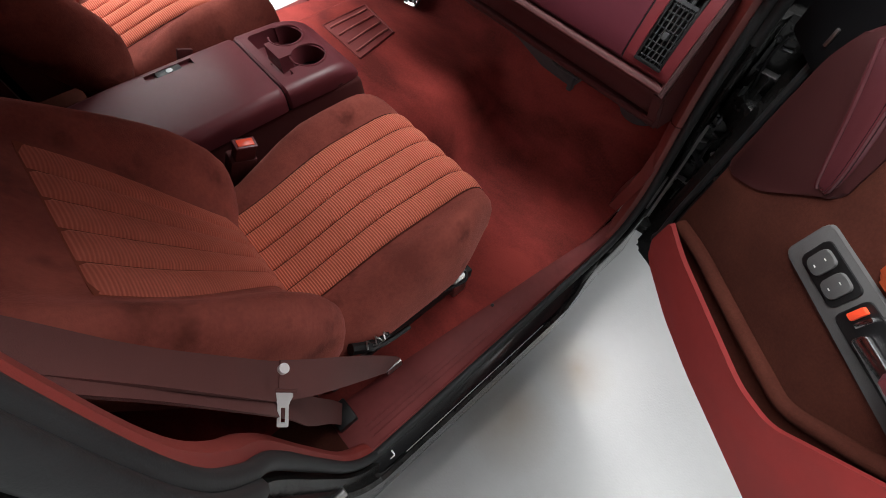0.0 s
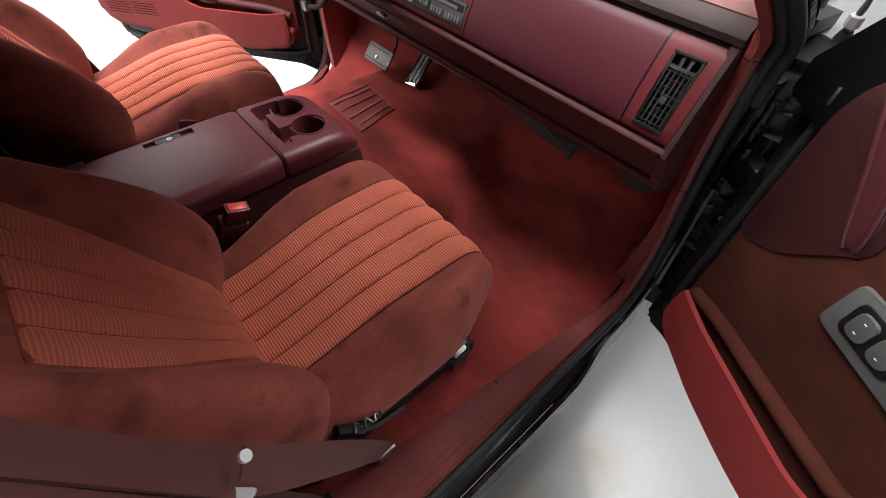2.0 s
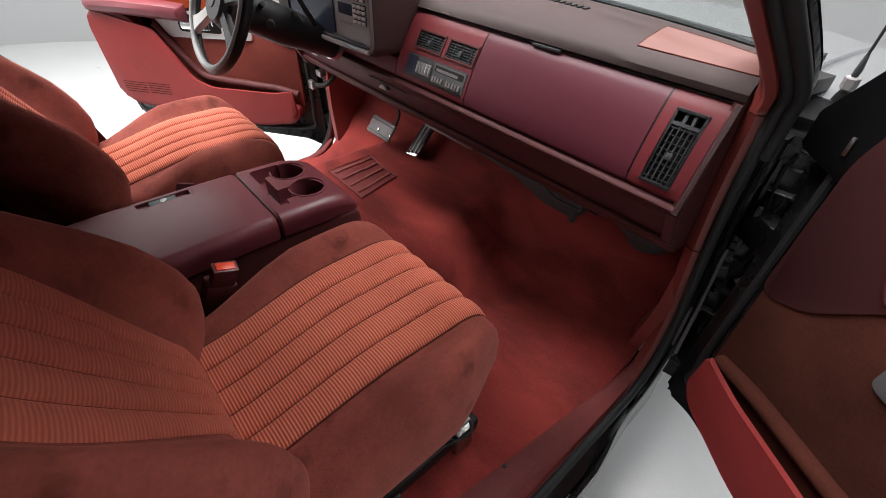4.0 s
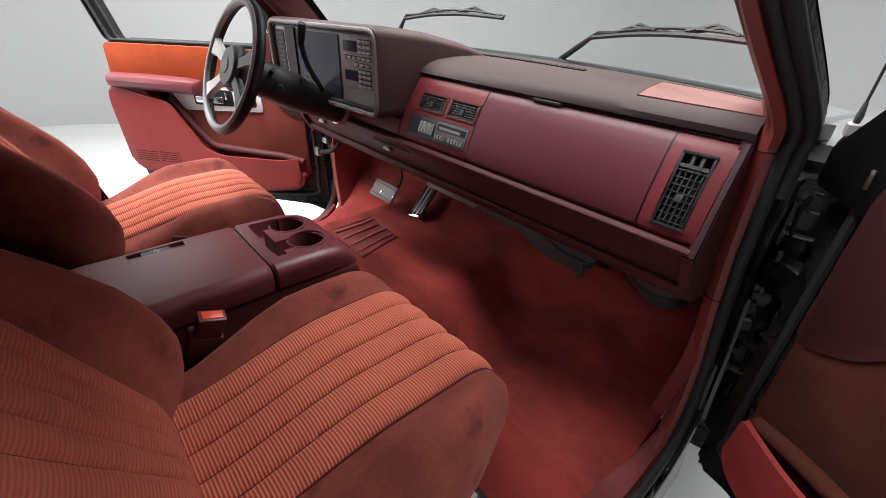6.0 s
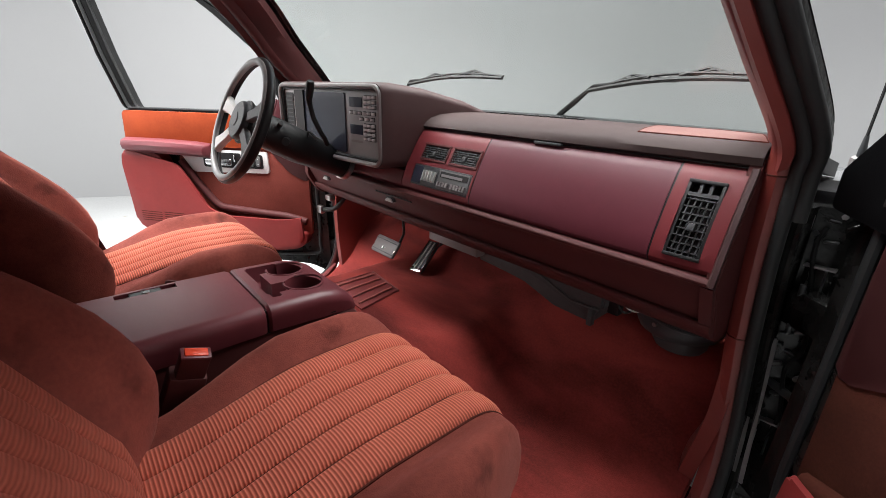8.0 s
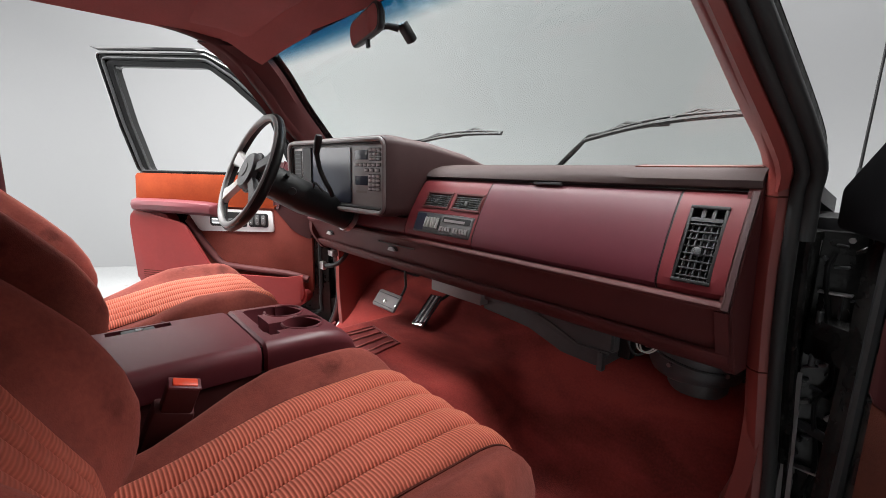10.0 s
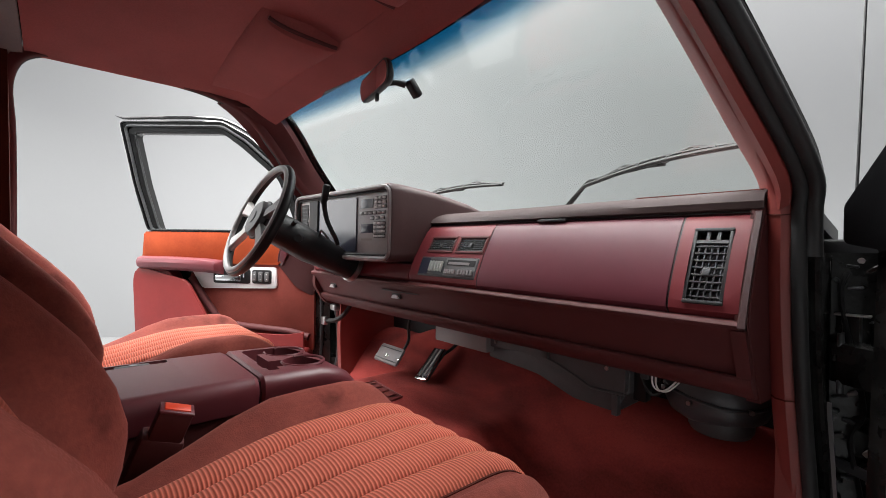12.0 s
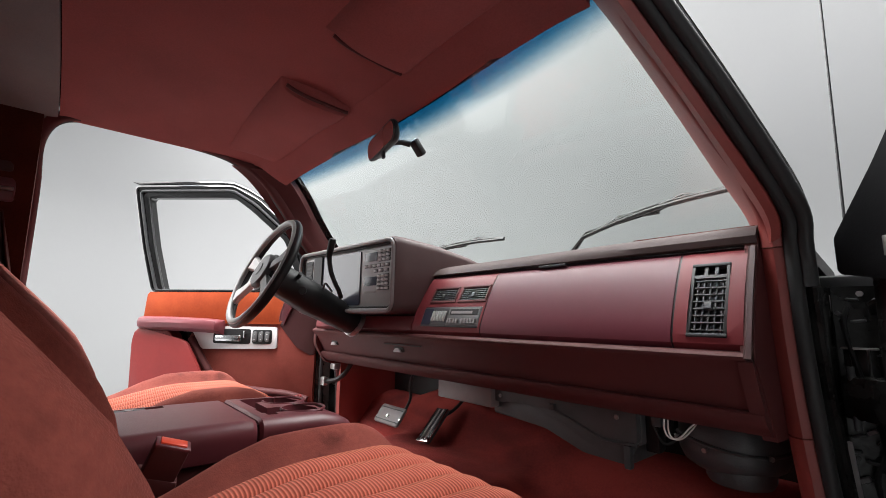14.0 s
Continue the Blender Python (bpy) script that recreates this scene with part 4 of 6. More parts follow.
part("end_panel", slab(lambda u, v: (0.7875 + 0.012 * u, END(1.03 + 0.338 * v) * (1 - u) + 0.94 * u, 1.03 + 0.338 * v), 6, 10, (-0.02, 0, 0)), PADLOW, dash, "dark maroon dash end panel")
part("left_end_panel", prism(roundpoly([(0.72, 1.235), (0.672, 1.185), (0.668, 1.11), (0.72, 1.03), (0.80, 1.02), (0.95, 1.1), (0.95, 1.3)], 0.02), lambda a, b, d: Vector((-0.80 - d, a + 0.06, b)), -0.02, 0.004, 0.003), PADLOW, dash, "dark maroon dash end panel")
for x, w in ((-0.637, 0.05), (-0.19, 0.05)):
    part("pull_recess", box((x, 0.747, 1.122), (w, 0.012, 0.020), 0.004), BLACK, dash, "dark pull recess")
    part("pull", prism(roundpoly([(x - 0.022, 1.112), (x + 0.022, 1.112), (x + 0.008, 1.124), (x - 0.010, 1.124)], 0.003, 3), lambda a, b, d: Vector((a, 0.742 - d, b)), 0, 0.006, 0.002), LIGHTGREY, dash, "pale pull tab")
part("ashtray_seam", box((-0.16, 0.734, 1.136), (0.20, 0.004, 0.003)), BLACK, dash)

# instrument pod
pod = part("instrument_pod", loft([[Vector((cx + sx * (a + 0.425), y + 0.04 * (a + 0.745) / 0.63, 1.355 + (b - 1.355) * sz + dz)) for a, b in rrect(-0.745, 1.232, -0.108, 1.478, 0.03, 4)]
          for y, sx, sz, dz, cx in ((1.02, 1.10, 0.62, -0.035, -0.40), (0.92, 1.07, 0.80, -0.02, -0.41), (0.78, 1.03, 0.94, -0.006, -0.42), (0.67, 1.0, 1.0, 0, -0.425), (0.633, 1.0, 1.0, 0, -0.425), (0.625, 0.988, 0.97, 0, -0.425), (0.627, 0.965, 0.925, 0, -0.425), (0.645, 0.945, 0.89, 0, -0.425))]), PODSKIN, dash, "brown-maroon instrument pod")


def pod_plate(x0, z0, x1, z1, lift, depth, r=0.003, bevel=0.0):
    return prism(rrect(x0, z0, x1, z1, r, 3), lambda a, b, d: Vector((a, 0.642 + 0.04 * (a + 0.745) / 0.63 - d, b)), lift, lift + depth, bevel)


cluster = part("instrument_cluster", pod_plate(-0.722, 1.250, -0.133, 1.460, -0.004, 0.007, 0.012), CLUSTERGREY, dash, "grey instrument cluster face")
part("gauge_lens", pod_plate(-0.600, 1.262, -0.318, 1.446, 0.003, 0.004, 0.006), LENS, cluster, "dark gauge lens")
part("gauge_hood", pod_plate(-0.638, 1.254, -0.575, 1.450, 0.004, 0.008, 0.004), BLACK, cluster, "black switch panel")
part("vent_surround", pod_plate(-0.720, 1.292, -0.648, 1.447, 0.003, 0.0025, 0.004), LIGHTGREY, cluster, "pale grey vent surround")
part("pod_bezel", tube([(a, 0.6235 + 0.04 * (a + 0.745) / 0.63, b) for a, b in rrect(-0.734, 1.243, -0.119, 1.467, 0.028, 5)], 0.0070, 8, True), GREY, pod, "grey rim of the pod")
part("rim_line", tube([(a, 0.6295 + 0.04 * (a + 0.745) / 0.63, b) for a, b in rrect(-0.722, 1.254, -0.131, 1.456, 0.020, 5)], 0.0032, 6, True), BLACK, pod, "dark line inside the rim")
dv = part("driver_vent", pod_plate(-0.712, 1.300, -0.655, 1.440, 0.003, 0.0045, 0.004), BLACK, cluster, "black driver air vent")
for k in range(9):
    part("slat", pod_plate(-0.708, 1.309 + 0.0145 * k, -0.659, 1.313 + 0.0145 * k, 0.006, 0.004, 0.001), DARKGREY, dv)
for k in range(3):
    part("headlamp_switch", pod_plate(-0.71 + 0.018 * k, 1.268, -0.697 + 0.018 * k, 1.286, 0.003, 0.006, 0.002, 0.001), LIGHTGREY, cluster)
ctl = part("control_panel", pod_plate(-0.300, 1.258, -0.142, 1.448, 0.003, 0.003, 0.004), CLUSTERGREY, cluster, "grey heater control panel")
for z0 in (1.406, 1.325):
    part("display", pod_plate(-0.288, z0, -0.222, z0 + 0.029, 0.005, 0.003, 0.002), LENS, ctl, "dark blue display")
for z, x0, step, n in ((1.432, -0.208, 0.0205, 3), (1.418, -0.208, 0.0205, 3), (1.404, -0.208, 0.0205, 3), (1.386, -0.287, 0.0235, 6), (1.369, -0.232, 0.0285, 3), (1.351, -0.212, 0.0205, 3), (1.338, -0.212, 0.0205, 3), (1.325, -0.212, 0.0205, 3), (1.311, -0.212, 0.0205, 3)):
    for c in range(n):
        x = x0 + step * c
        part("button_bed", pod_plate(x - 0.002, z - 0.002, x + 0.016, z + 0.0095, 0.005, 0.002, 0.001), BLACK, ctl)
        part("control_button", pod_plate(x, z, x + 0.0135, z + 0.007, 0.006, 0.006, 0.001, 0.001), LIGHTGREY, ctl, "pale button")
part("warning_bar", pod_plate(-0.286, 1.300, -0.225, 1.307, 0.005, 0.002, 0.001), GREY, ctl)

# under the dash
hv = thing("heater_box", (0.2, 0.92, 0.95), "dark grey plastic heater box under the dashboard", "heater box")
HB = [(0.071, 1.036), (0.518, 1.036), (0.518, 0.950), (0.497, 0.946), (0.495, 0.906), (0.468, 0.902), (0.372, 0.905), (0.262, 0.940), (0.078, 0.950)]
part("box_body", prism(roundpoly(HB, 0.008, 3), lambda a, b, d: Vector((a, 0.905 - d, b)), -0.17, 0.0, 0.006), HEATER, hv)
STEP = [(0.071, 1.036), (0.515, 1.036), (0.515, 0.953), (0.430, 0.948), (0.395, 0.962), (0.310, 0.992), (0.205, 0.994), (0.076, 0.985)]
part("box_cover", prism(roundpoly(STEP, 0.010, 3), lambda a, b, d: Vector((a, 0.904 - d, b)), 0.0, 0.016, 0.005), HEATER, hv, "raised cover of the heater box")
part("box_seam", tube([(0.300, 0.886, 0.9955), (0.345, 0.886, 0.982), (0.395, 0.886, 0.964), (0.430, 0.886, 0.950), (0.515, 0.886, 0.954)], 0.0035, 8), HEATER, hv)
for x, z in ((0.12, 1.005), (0.47, 1.005)):
    part("box_screw", tube([(x, 0.889, z), (x, 0.884, z)], [0.006, 0.005], 8), STEEL, hv)
part("corner_lug", box((0.488, 0.90, 0.922), (0.016, 0.02, 0.05), 0.004), HEATER, hv)
part("box_clip", box((0.300, 0.884, 1.002), (0.018, 0.012, 0.016), 0.002), DARKGREY, hv)
single("duct_cover", box((-0.020, 0.925, 1.000), (0.238, 0.11, 0.062), 0.005), GREY, "grey metal duct cover under the dashboard", "duct cover")
bl = thing("blower_housing", (0.66, 1.0, 0.95), "dark rounded heater blower housing", "blower housing")
part("housing", loft([[Vector((0.665 + rx * math.cos(a), 1.0 + ry * math.sin(a), z)) for a in (2 * math.pi * k / 24 for k in range(24))] for z, rx, ry in ((1.06, 0.08, 0.085), (1.02, 0.09, 0.095), (1.0, 0.100, 0.105), (0.96, 0.100, 0.105), (0.938, 0.09, 0.095), (0.925, 0.07, 0.075), (0.920, 0.03, 0.03))]), DARKGREY, bl)
part("housing_flange", tube([(0.665 + 0.102 * math.cos(a), 1.0 + 0.107 * math.sin(a), 0.98 + 0.008 * math.sin(2 * a)) for a in (2 * math.pi * k / 32 for k in range(32))], 0.0035, 6, True), DARKGREY, bl)
part("motor_dome", loft([[Vector((0.680 + r * math.cos(a), 0.975 + r * math.sin(a), z)) for a in (2 * math.pi * k / 24 for k in range(24))] for z, r in ((0.94, 0.062), (0.915, 0.060), (0.905, 0.054), (0.900, 0.03))]), DARKGREY, bl, "round blower motor cover")
for k in range(3):
    a = radians(200 + 60 * k)
    part("housing_screw", tube([(0.665 + 0.10 * math.cos(a), 1.0 + 0.105 * math.sin(a), 0.972), (0.665 + 0.108 * math.cos(a), 1.0 + 0.113 * math.sin(a), 0.972)], 0.005, 8), STEEL, bl)
wr = thing("wiring_harness", (0.5, 0.93, 0.98), "white and dark wires hanging under the dashboard", "wires")
for dx, dy in ((0.0, 0.0), (0.006, 0.004)):
    part("wire", tube(crom([(0.575 + dx, 0.89 + dy, 1.03), (0.572 + dx, 0.893 + dy, 0.998), (0.580 + dx, 0.896, 0.982), (0.598 + dx, 0.90, 0.984), (0.62 + dx, 0.91, 1.01), (0.64, 0.92, 1.03)], 6), 0.0018, 6), WHITE, wr, "white wire")
part("wire", tube(crom([(0.545, 0.90, 1.03), (0.55, 0.90, 0.99), (0.57, 0.905, 0.965), (0.60, 0.92, 0.99), (0.63, 0.94, 1.02)], 6), 0.003, 6), BLACK, wr, "black wire")
part("connector", box((0.560, 0.888, 1.012), (0.020, 0.014, 0.022), 0.003), DARKGREY, wr)
part("bracket", box((0.53, 0.94, 0.985), (0.030, 0.03, 0.10), 0.004), BLACK, wr)


# ---- steering wheel, column and levers ----
HUB = Vector((-0.42, 0.376, 1.36))
TILTM = Matrix.Rotation(radians(-23.4), 3, "X")


def wheel_pt(r, deg, d=0.0):
    """On the wheel's plane: radius, angle from the driver's right, and depth towards the driver."""
    a = radians(deg)
    return HUB + TILTM @ Vector((r * math.cos(a), -d, r * math.sin(a)))


RIMHIGHLIGHT = material("grey_rim_highlight", (0.25, 0.25, 0.247), 0.42, second=(0.17, 0.17, 0.168), grain=60, mottle=9, bump=0.1)
sw = thing("steering_wheel", HUB, "black four-spoke steering wheel with grey spokes", "steering wheel")
part("rim", tube([wheel_pt(0.181, 360 * k / 64) for k in range(64)], [0.0130 + 0.001 * math.cos(radians(360 * k / 64 * 2)) for k in range(64)], 14, True), BLACK, sw, "black grained rim")
# Pale ring: the highlight on the black rim's inner face put into colour.
part("rim_highlight", tube([wheel_pt(0.1765, 360 * k / 64, 0.0090) for k in range(64)], 0.0100, 10, True), RIMHIGHLIGHT, sw, "grey highlight along the inner face of the rim")
# Right-hand spokes dark grey: the shade on that side put into their colour.
for a in (165, 212, 15, -32):
    part("spoke", loft([[wheel_pt(r, a + da * s, d) for s, d in ((-1, 0.004 + l), (-0.8, 0.012 + l), (0.8, 0.012 + l), (1, 0.004 + l), (0.9, -0.006 + l), (-0.9, -0.006 + l))] for r, da, l in ((0.174, 10.5, 0), (0.16, 9, 0), (0.13, 8.5, -0.002), (0.10, 10, -0.004), (0.07, 14, -0.004), (0.04, 22, -0.004))]), SPOKE if a > 90 else DARKGREY, sw, "spoke")
part("horn_pad", loft([[wheel_pt(r, 360 * k / 32, d) for k in range(32)] for r, d in ((0.058, -0.03), (0.060, -0.005), (0.058, 0.010), (0.052, 0.016), (0.02, 0.019))]), DARKGREY, sw, "dark grey round horn pad")
part("horn_ring", tube([wheel_pt(0.060, 360 * k / 40, -0.008) for k in range(40)], 0.006, 8, True), BLACK, sw)
part("horn_badge", loft([[wheel_pt(r, 360 * k / 24, d) for k in range(24)] for r, d in ((0.022, 0.018), (0.021, 0.021), (0.004, 0.0215))]), SWITCHGREY, sw, "plain grey badge")

AX = TILTM @ Vector((0, 1, 0))
col = thing("steering_column", HUB + AX * 0.3, "black steering column with shift and signal levers", "steering column")
part("column_shroud", tube([HUB + AX * s + Vector((0, 0, dz)) for s, dz in ((0.02, 0), (0.03, 0), (0.10, -0.004), (0.18, -0.010), (0.26, -0.012), (0.33, -0.014), (0.37, -0.016))], [0.048, 0.052, 0.054, 0.056, 0.05, 0.047, 0.044], 18), BLACK, col)
part("lower_collar", tube([HUB + AX * 0.355 + Vector((0, 0, -0.015)), HUB + AX * 0.372 + Vector((0, 0, -0.016))], 0.050, 18), STEEL, col, "worn bright collar")
lever = part("shift_lever", tube(crom([(-0.350, 0.612, 1.285), (-0.343, 0.598, 1.310), (-0.346, 0.588, 1.328), (-0.353, 0.572, 1.369), (-0.348, 0.560, 1.414), (-0.340, 0.556, 1.432)], 5), [0.0075] * 14 + [0.0080] * 6 + [0.0085] * 6, 10), BLACK, col, "black shift lever")
part("shift_knob", tube([(-0.347, 0.557, 1.418), (-0.343, 0.556, 1.426), (-0.331, 0.555, 1.448), (-0.322, 0.555, 1.470), (-0.319, 0.555, 1.477)], [0.0085, 0.0105, 0.0118, 0.0124, 0.0100], 12), BLACK, lever)
part("key_cylinder", tube([HUB + AX * 0.12 + Vector((0.05, 0, -0.01)), HUB + AX * 0.115 + Vector((0.078, -0.01, -0.012))], 0.012, 12), BLACK, col, "black ignition lock")
part("signal_lever", tube([HUB + AX * 0.09 + Vector((-0.05, 0, 0.0)), HUB + AX * 0.06 + Vector((-0.17, -0.01, 0.03))], [0.007, 0.009], 8), BLACK, col)
part("hazard_knob", tube([HUB + AX * 0.10 + Vector((0.045, 0, 0.025)), HUB + AX * 0.10 + Vector((0.068, 0, 0.036))], 0.007, 10), BLACK, col)
part("column_lever", tube(crom([HUB + AX * 0.20 + Vector((0.04, 0, 0.03)), HUB + AX * 0.19 + Vector((0.075, 0.0, 0.045)), HUB + AX * 0.21 + Vector((0.09, 0.0, 0.025))], 5), 0.0035, 8), DARKGREY, col, "thin wire lever")

# pedals
bp = thing("brake_pedal", (-0.40, 0.88, 0.87), "brake pedal with grey ribbed pad and bright trim", "brake pedal")
tilt = Matrix.Rotation(radians(-38), 3, "X")
part("pedal_pad", box((-0.399, 0.862, 0.868), (0.150, 0.014, 0.072), 0.008, tilt), GREY, bp, "grey rubber pad")
part("pad_trim", box((-0.399, 0.853, 0.864), (0.145, 0.004, 0.010), 0.0015, tilt), CHROME, bp, "bright trim bar")
part("pad_badge", tube([Vector((-0.399, 0.855, 0.865)), Vector((-0.399, 0.846, 0.859))], [0.011, 0.008], 12), CHROME, bp)
for dz in (-0.024, 0.022):
    part("pad_rib", box(Vector((-0.399, 0.862, 0.868)) + tilt @ Vector((0, -0.008, dz)), (0.14, 0.003, 0.003), 0.001, tilt, 1), DARKGREY, bp)
part("pedal_arm", tube(crom([(-0.345, 0.875, 0.875), (-0.33, 0.90, 0.93), (-0.33, 0.90, 0.99), (-0.325, 0.93, 1.06)], 5), 0.009, 8, flat=0.6), BLACK, bp)
gp = thing("accelerator_pedal", (-0.257, 0.96, 0.84), "long accelerator pedal with bright edges", "accelerator pedal")
g0, g1 = Vector((-0.245, 0.897, 0.800)), Vector((-0.262, 1.005, 0.892))
gd = (g1 - g0).normalized()
gm = Matrix((Vector((1, 0, 0)) - gd.x * gd, gd, Vector((1, 0, 0)).cross(gd))).transposed()
part("pedal_pad", box((g0 + g1) / 2, (0.056, 0.145, 0.016), 0.006, gm), DARKGREY, gp, "dark rubber pad")
for dx in (-0.026, 0.026):
    part("pad_edge", box((g0 + g1) / 2 + gm @ Vector((dx, 0, 0.007)), (0.004, 0.142, 0.005), 0.001, gm, 1), CHROME, gp, "bright edge")
for dx in (-0.010, 0.010):
    part("pad_rib", box((g0 + g1) / 2 + gm @ Vector((dx, 0, 0.009)), (0.006, 0.13, 0.005), 0.001, gm, 1), LIGHTGREY, gp)
part("pedal_foot", box(g0 + gm @ Vector((0, 0.006, 0.006)), (0.060, 0.018, 0.010), 0.003, gm), CHROME, gp, "bright toe clip")
part("pedal_arm", tube(crom([g1 + Vector((0, 0.01, -0.02)), (-0.24, 1.05, 0.90), (-0.20, 1.08, 0.96)], 5), 0.006, 8), BLACK, gp)

# parking brake and hood release under the left end
pk = thing("parking_brake", (-0.73, 0.80, 0.96), "black parking brake lever with steel pad", "parking brake")
part("brake_arm", tube(crom([(-0.76, 0.775, 0.955), (-0.71, 0.80, 0.965), (-0.67, 0.82, 1.0), (-0.66, 0.84, 1.04)], 5), 0.010, 8), BLACK, pk)
part("brake_pad", box((-0.771, 0.772, 0.955), (0.035, 0.02, 0.035), 0.005), STEEL, pk, "worn steel pad")
single("hood_release", box((-0.69, 0.78, 1.022), (0.04, 0.03, 0.024), 0.005), STEEL, "small steel hood release latch", "hood release")


# ---- heel mat ----
def mat_z(x, y):
    return carpet_z(x, y) + 0.001


hm = thing("heel_mat", (-0.23, 0.66, 0.8), "maroon ribbed vinyl heel mat set into the carpet", "heel mat")
MATQ = [Vector((-0.345, 0.582)), Vector((-0.36, 0.775)), Vector((-0.165, 0.755)), Vector((-0.125, 0.582))]


def mat_pt(u, v, lift):
    p = MATQ[0].lerp(MATQ[3], u).lerp(MATQ[1].lerp(MATQ[2], u), v)
    return Vector((p.x, p.y, mat_z(p.x, p.y) + lift))


MATV = material("maroon_vinyl_mat", (0.215, 0.033, 0.031), 0.5, second=(0.17, 0.026, 0.025), grain=60, mottle=8, bump=0.15)
# Paler than the mat: the highlight on the raised ribs put into colour.
MATRIB = material("highlit_vinyl_rib", (0.52, 0.19, 0.17), 0.42, second=(0.44, 0.14, 0.125), grain=60, mottle=20, bump=0.1)
part("mat_base", slab(lambda u, v: mat_pt(u, v, 0.002), 10, 10, (0, 0, -0.012)), MATV, hm)
for k in range(4):
    part("mat_rib", tube([mat_pt(0.14 + 0.24 * k, 0.06 + 0.88 * v / 8, 0.0045) for v in range(0, 9)], 0.0036, 8), MATRIB, hm, "pale rib with its highlight in the colour")
part("mat_border", tube([mat_pt(p, q, 0.001) for p, q in ((0, 0), (0.5, 0), (1, 0), (1, 0.5), (1, 1), (0.5, 1), (0, 1), (0, 0.5))], 0.004, 6, True), MATV, hm)


# ---- seats ----
def seat_top(lx, y):
    """Height of the cushion over its width and length."""
    a = abs(lx)
    z = 0.952 + 0.045 * smoothstep(-0.08, 0.22, y)
    z += 0.038 * smoothstep(-0.03, 0.20, y) * (1 - 0.35 * smoothstep(0.30, 0.42, y)) * smoothstep(seat_insert(y) - 0.006, seat_insert(y) + 0.055, a)
    nose = max(0, (y - 0.315) / 0.117)
    z -= 0.115 * (1 - math.sqrt(max(0, 1 - min(1, nose) ** 2.8)))
    return z


def seat_half(y, outer=False):
    """Half width of the cushion; its outer front corner is cut rounder."""
    corner = 0.062 * smoothstep(0.22, 0.435, y) + 0.035 * smoothstep(0.398, 0.4318, y) ** 2 if outer else 0.058 * smoothstep(0.31, 0.435, y) ** 2
    return 0.246 - corner - 0.012 * smoothstep(0.05, -0.12, y)


def seat_insert(y):
    """Half width of the pleated centre of the cushion."""
    return 0.142 + 0.009 * smoothstep(-0.02, 0.30, y)


def cushion_ring(cx, y, shrink=1.0):
    h0, h1 = seat_half(y) * shrink, seat_half(y, True) * shrink
    n, pts = 34, []
    for k in range(n + 1):
        s = -1 + 2 * k / n
        h = h1 if s > 0 else h0
        lx = h * math.copysign(abs(s) ** 0.85, s)
        edge = max(0, (abs(lx) - h + 0.05) / 0.05)
        zt = seat_top(lx, y) - 0.055 * (1 - math.sqrt(max(0, 1 - edge ** 2)))
        pts.append(Vector((cx + lx, y, zt)))
    low = 0.795 + 0.02 * smoothstep(0.28, 0.44, y)
    out = 0.006 * smoothstep(0.425, 0.34, y)
    for lx, z in ((h1 + out, 0.90), (h1 + out - 0.002, 0.865), (h1 - 0.010, 0.830), (h1 - 0.040, low), (0, low - 0.01), (-h0 + 0.045, low), (-h0 + 0.014, 0.830), (-h0 - 0.002, 0.865), (-h0 - 0.006, 0.90)):
        pts.append(Vector((cx + lx, y, min(z, seat_top(lx, y) - 0.06 if y > 0.3 else z))))
    return pts


BACK = (-0.040, 0.868)
REC = radians(30)


def back_pt(cx, lx, s, n):
    """On the backrest: across, up along it, and out of its face."""
    return Vector((cx + lx, BACK[0] - math.sin(REC) * s + math.cos(REC) * n, BACK[1] + math.cos(REC) * s + math.sin(REC) * n))


def back_half(s):
    return 0.266 - 0.050 * smoothstep(0.30, 0.64, s) - 0.022 * smoothstep(0.12, 0.0, s)


def back_insert(s):
    """Half width of the pleated centre of the backrest, narrow at its foot."""
    return 0.090 + 0.056 * smoothstep(0.08, 0.42, s)


def back_face(lx, s):
    """Height of the backrest's face: a flat centre that rolls under at its foot, between two deep wings."""
    a, w = abs(lx), back_insert(s)
    q = min(1, max(0, (0.15 - s) / 0.10))
    mid = 0.050 - 0.028 * q - 0.042 * (1 - math.sqrt(1 - q * q))
    wing = float(np.interp(s, (0.0, 0.03, 0.057, 0.085, 0.124, 0.185, 0.25, 0.32, 0.40, 0.47, 0.56, 0.67), (-0.02, 0.022, 0.050, 0.080, 0.110, 0.127, 0.130, 0.118, 0.101, 0.090, 0.074, 0.06)))
    n = mid + (wing - mid) * smoothstep(w - 0.012, 0.212, a)
    top = max(0, (s - 0.56) / 0.11)
    return n - 0.075 * (1 - math.sqrt(max(0, 1 - min(1, top) ** 2.2)))


def back_ring(cx, s):
    h = back_half(s)
    n, pts = 34, []
    for k in range(n + 1):
        q = -1 + 2 * k / n
        lx = h * math.copysign(abs(q) ** 0.85, q)
        edge = max(0, (abs(lx) - h + 0.062) / 0.062)
        pts.append(back_pt(cx, lx, s, back_face(lx, s) - 0.085 * (1 - math.sqrt(max(0, 1 - edge ** 2)))))
    for lx, m in ((h + 0.002, 0.02), (h - 0.002, -0.02), (h - 0.03, -0.055), (0, -0.065), (-h + 0.03, -0.055), (-h + 0.002, -0.02), (-h - 0.002, 0.02)):
        pts.append(back_pt(cx, lx, s, m))
    return pts


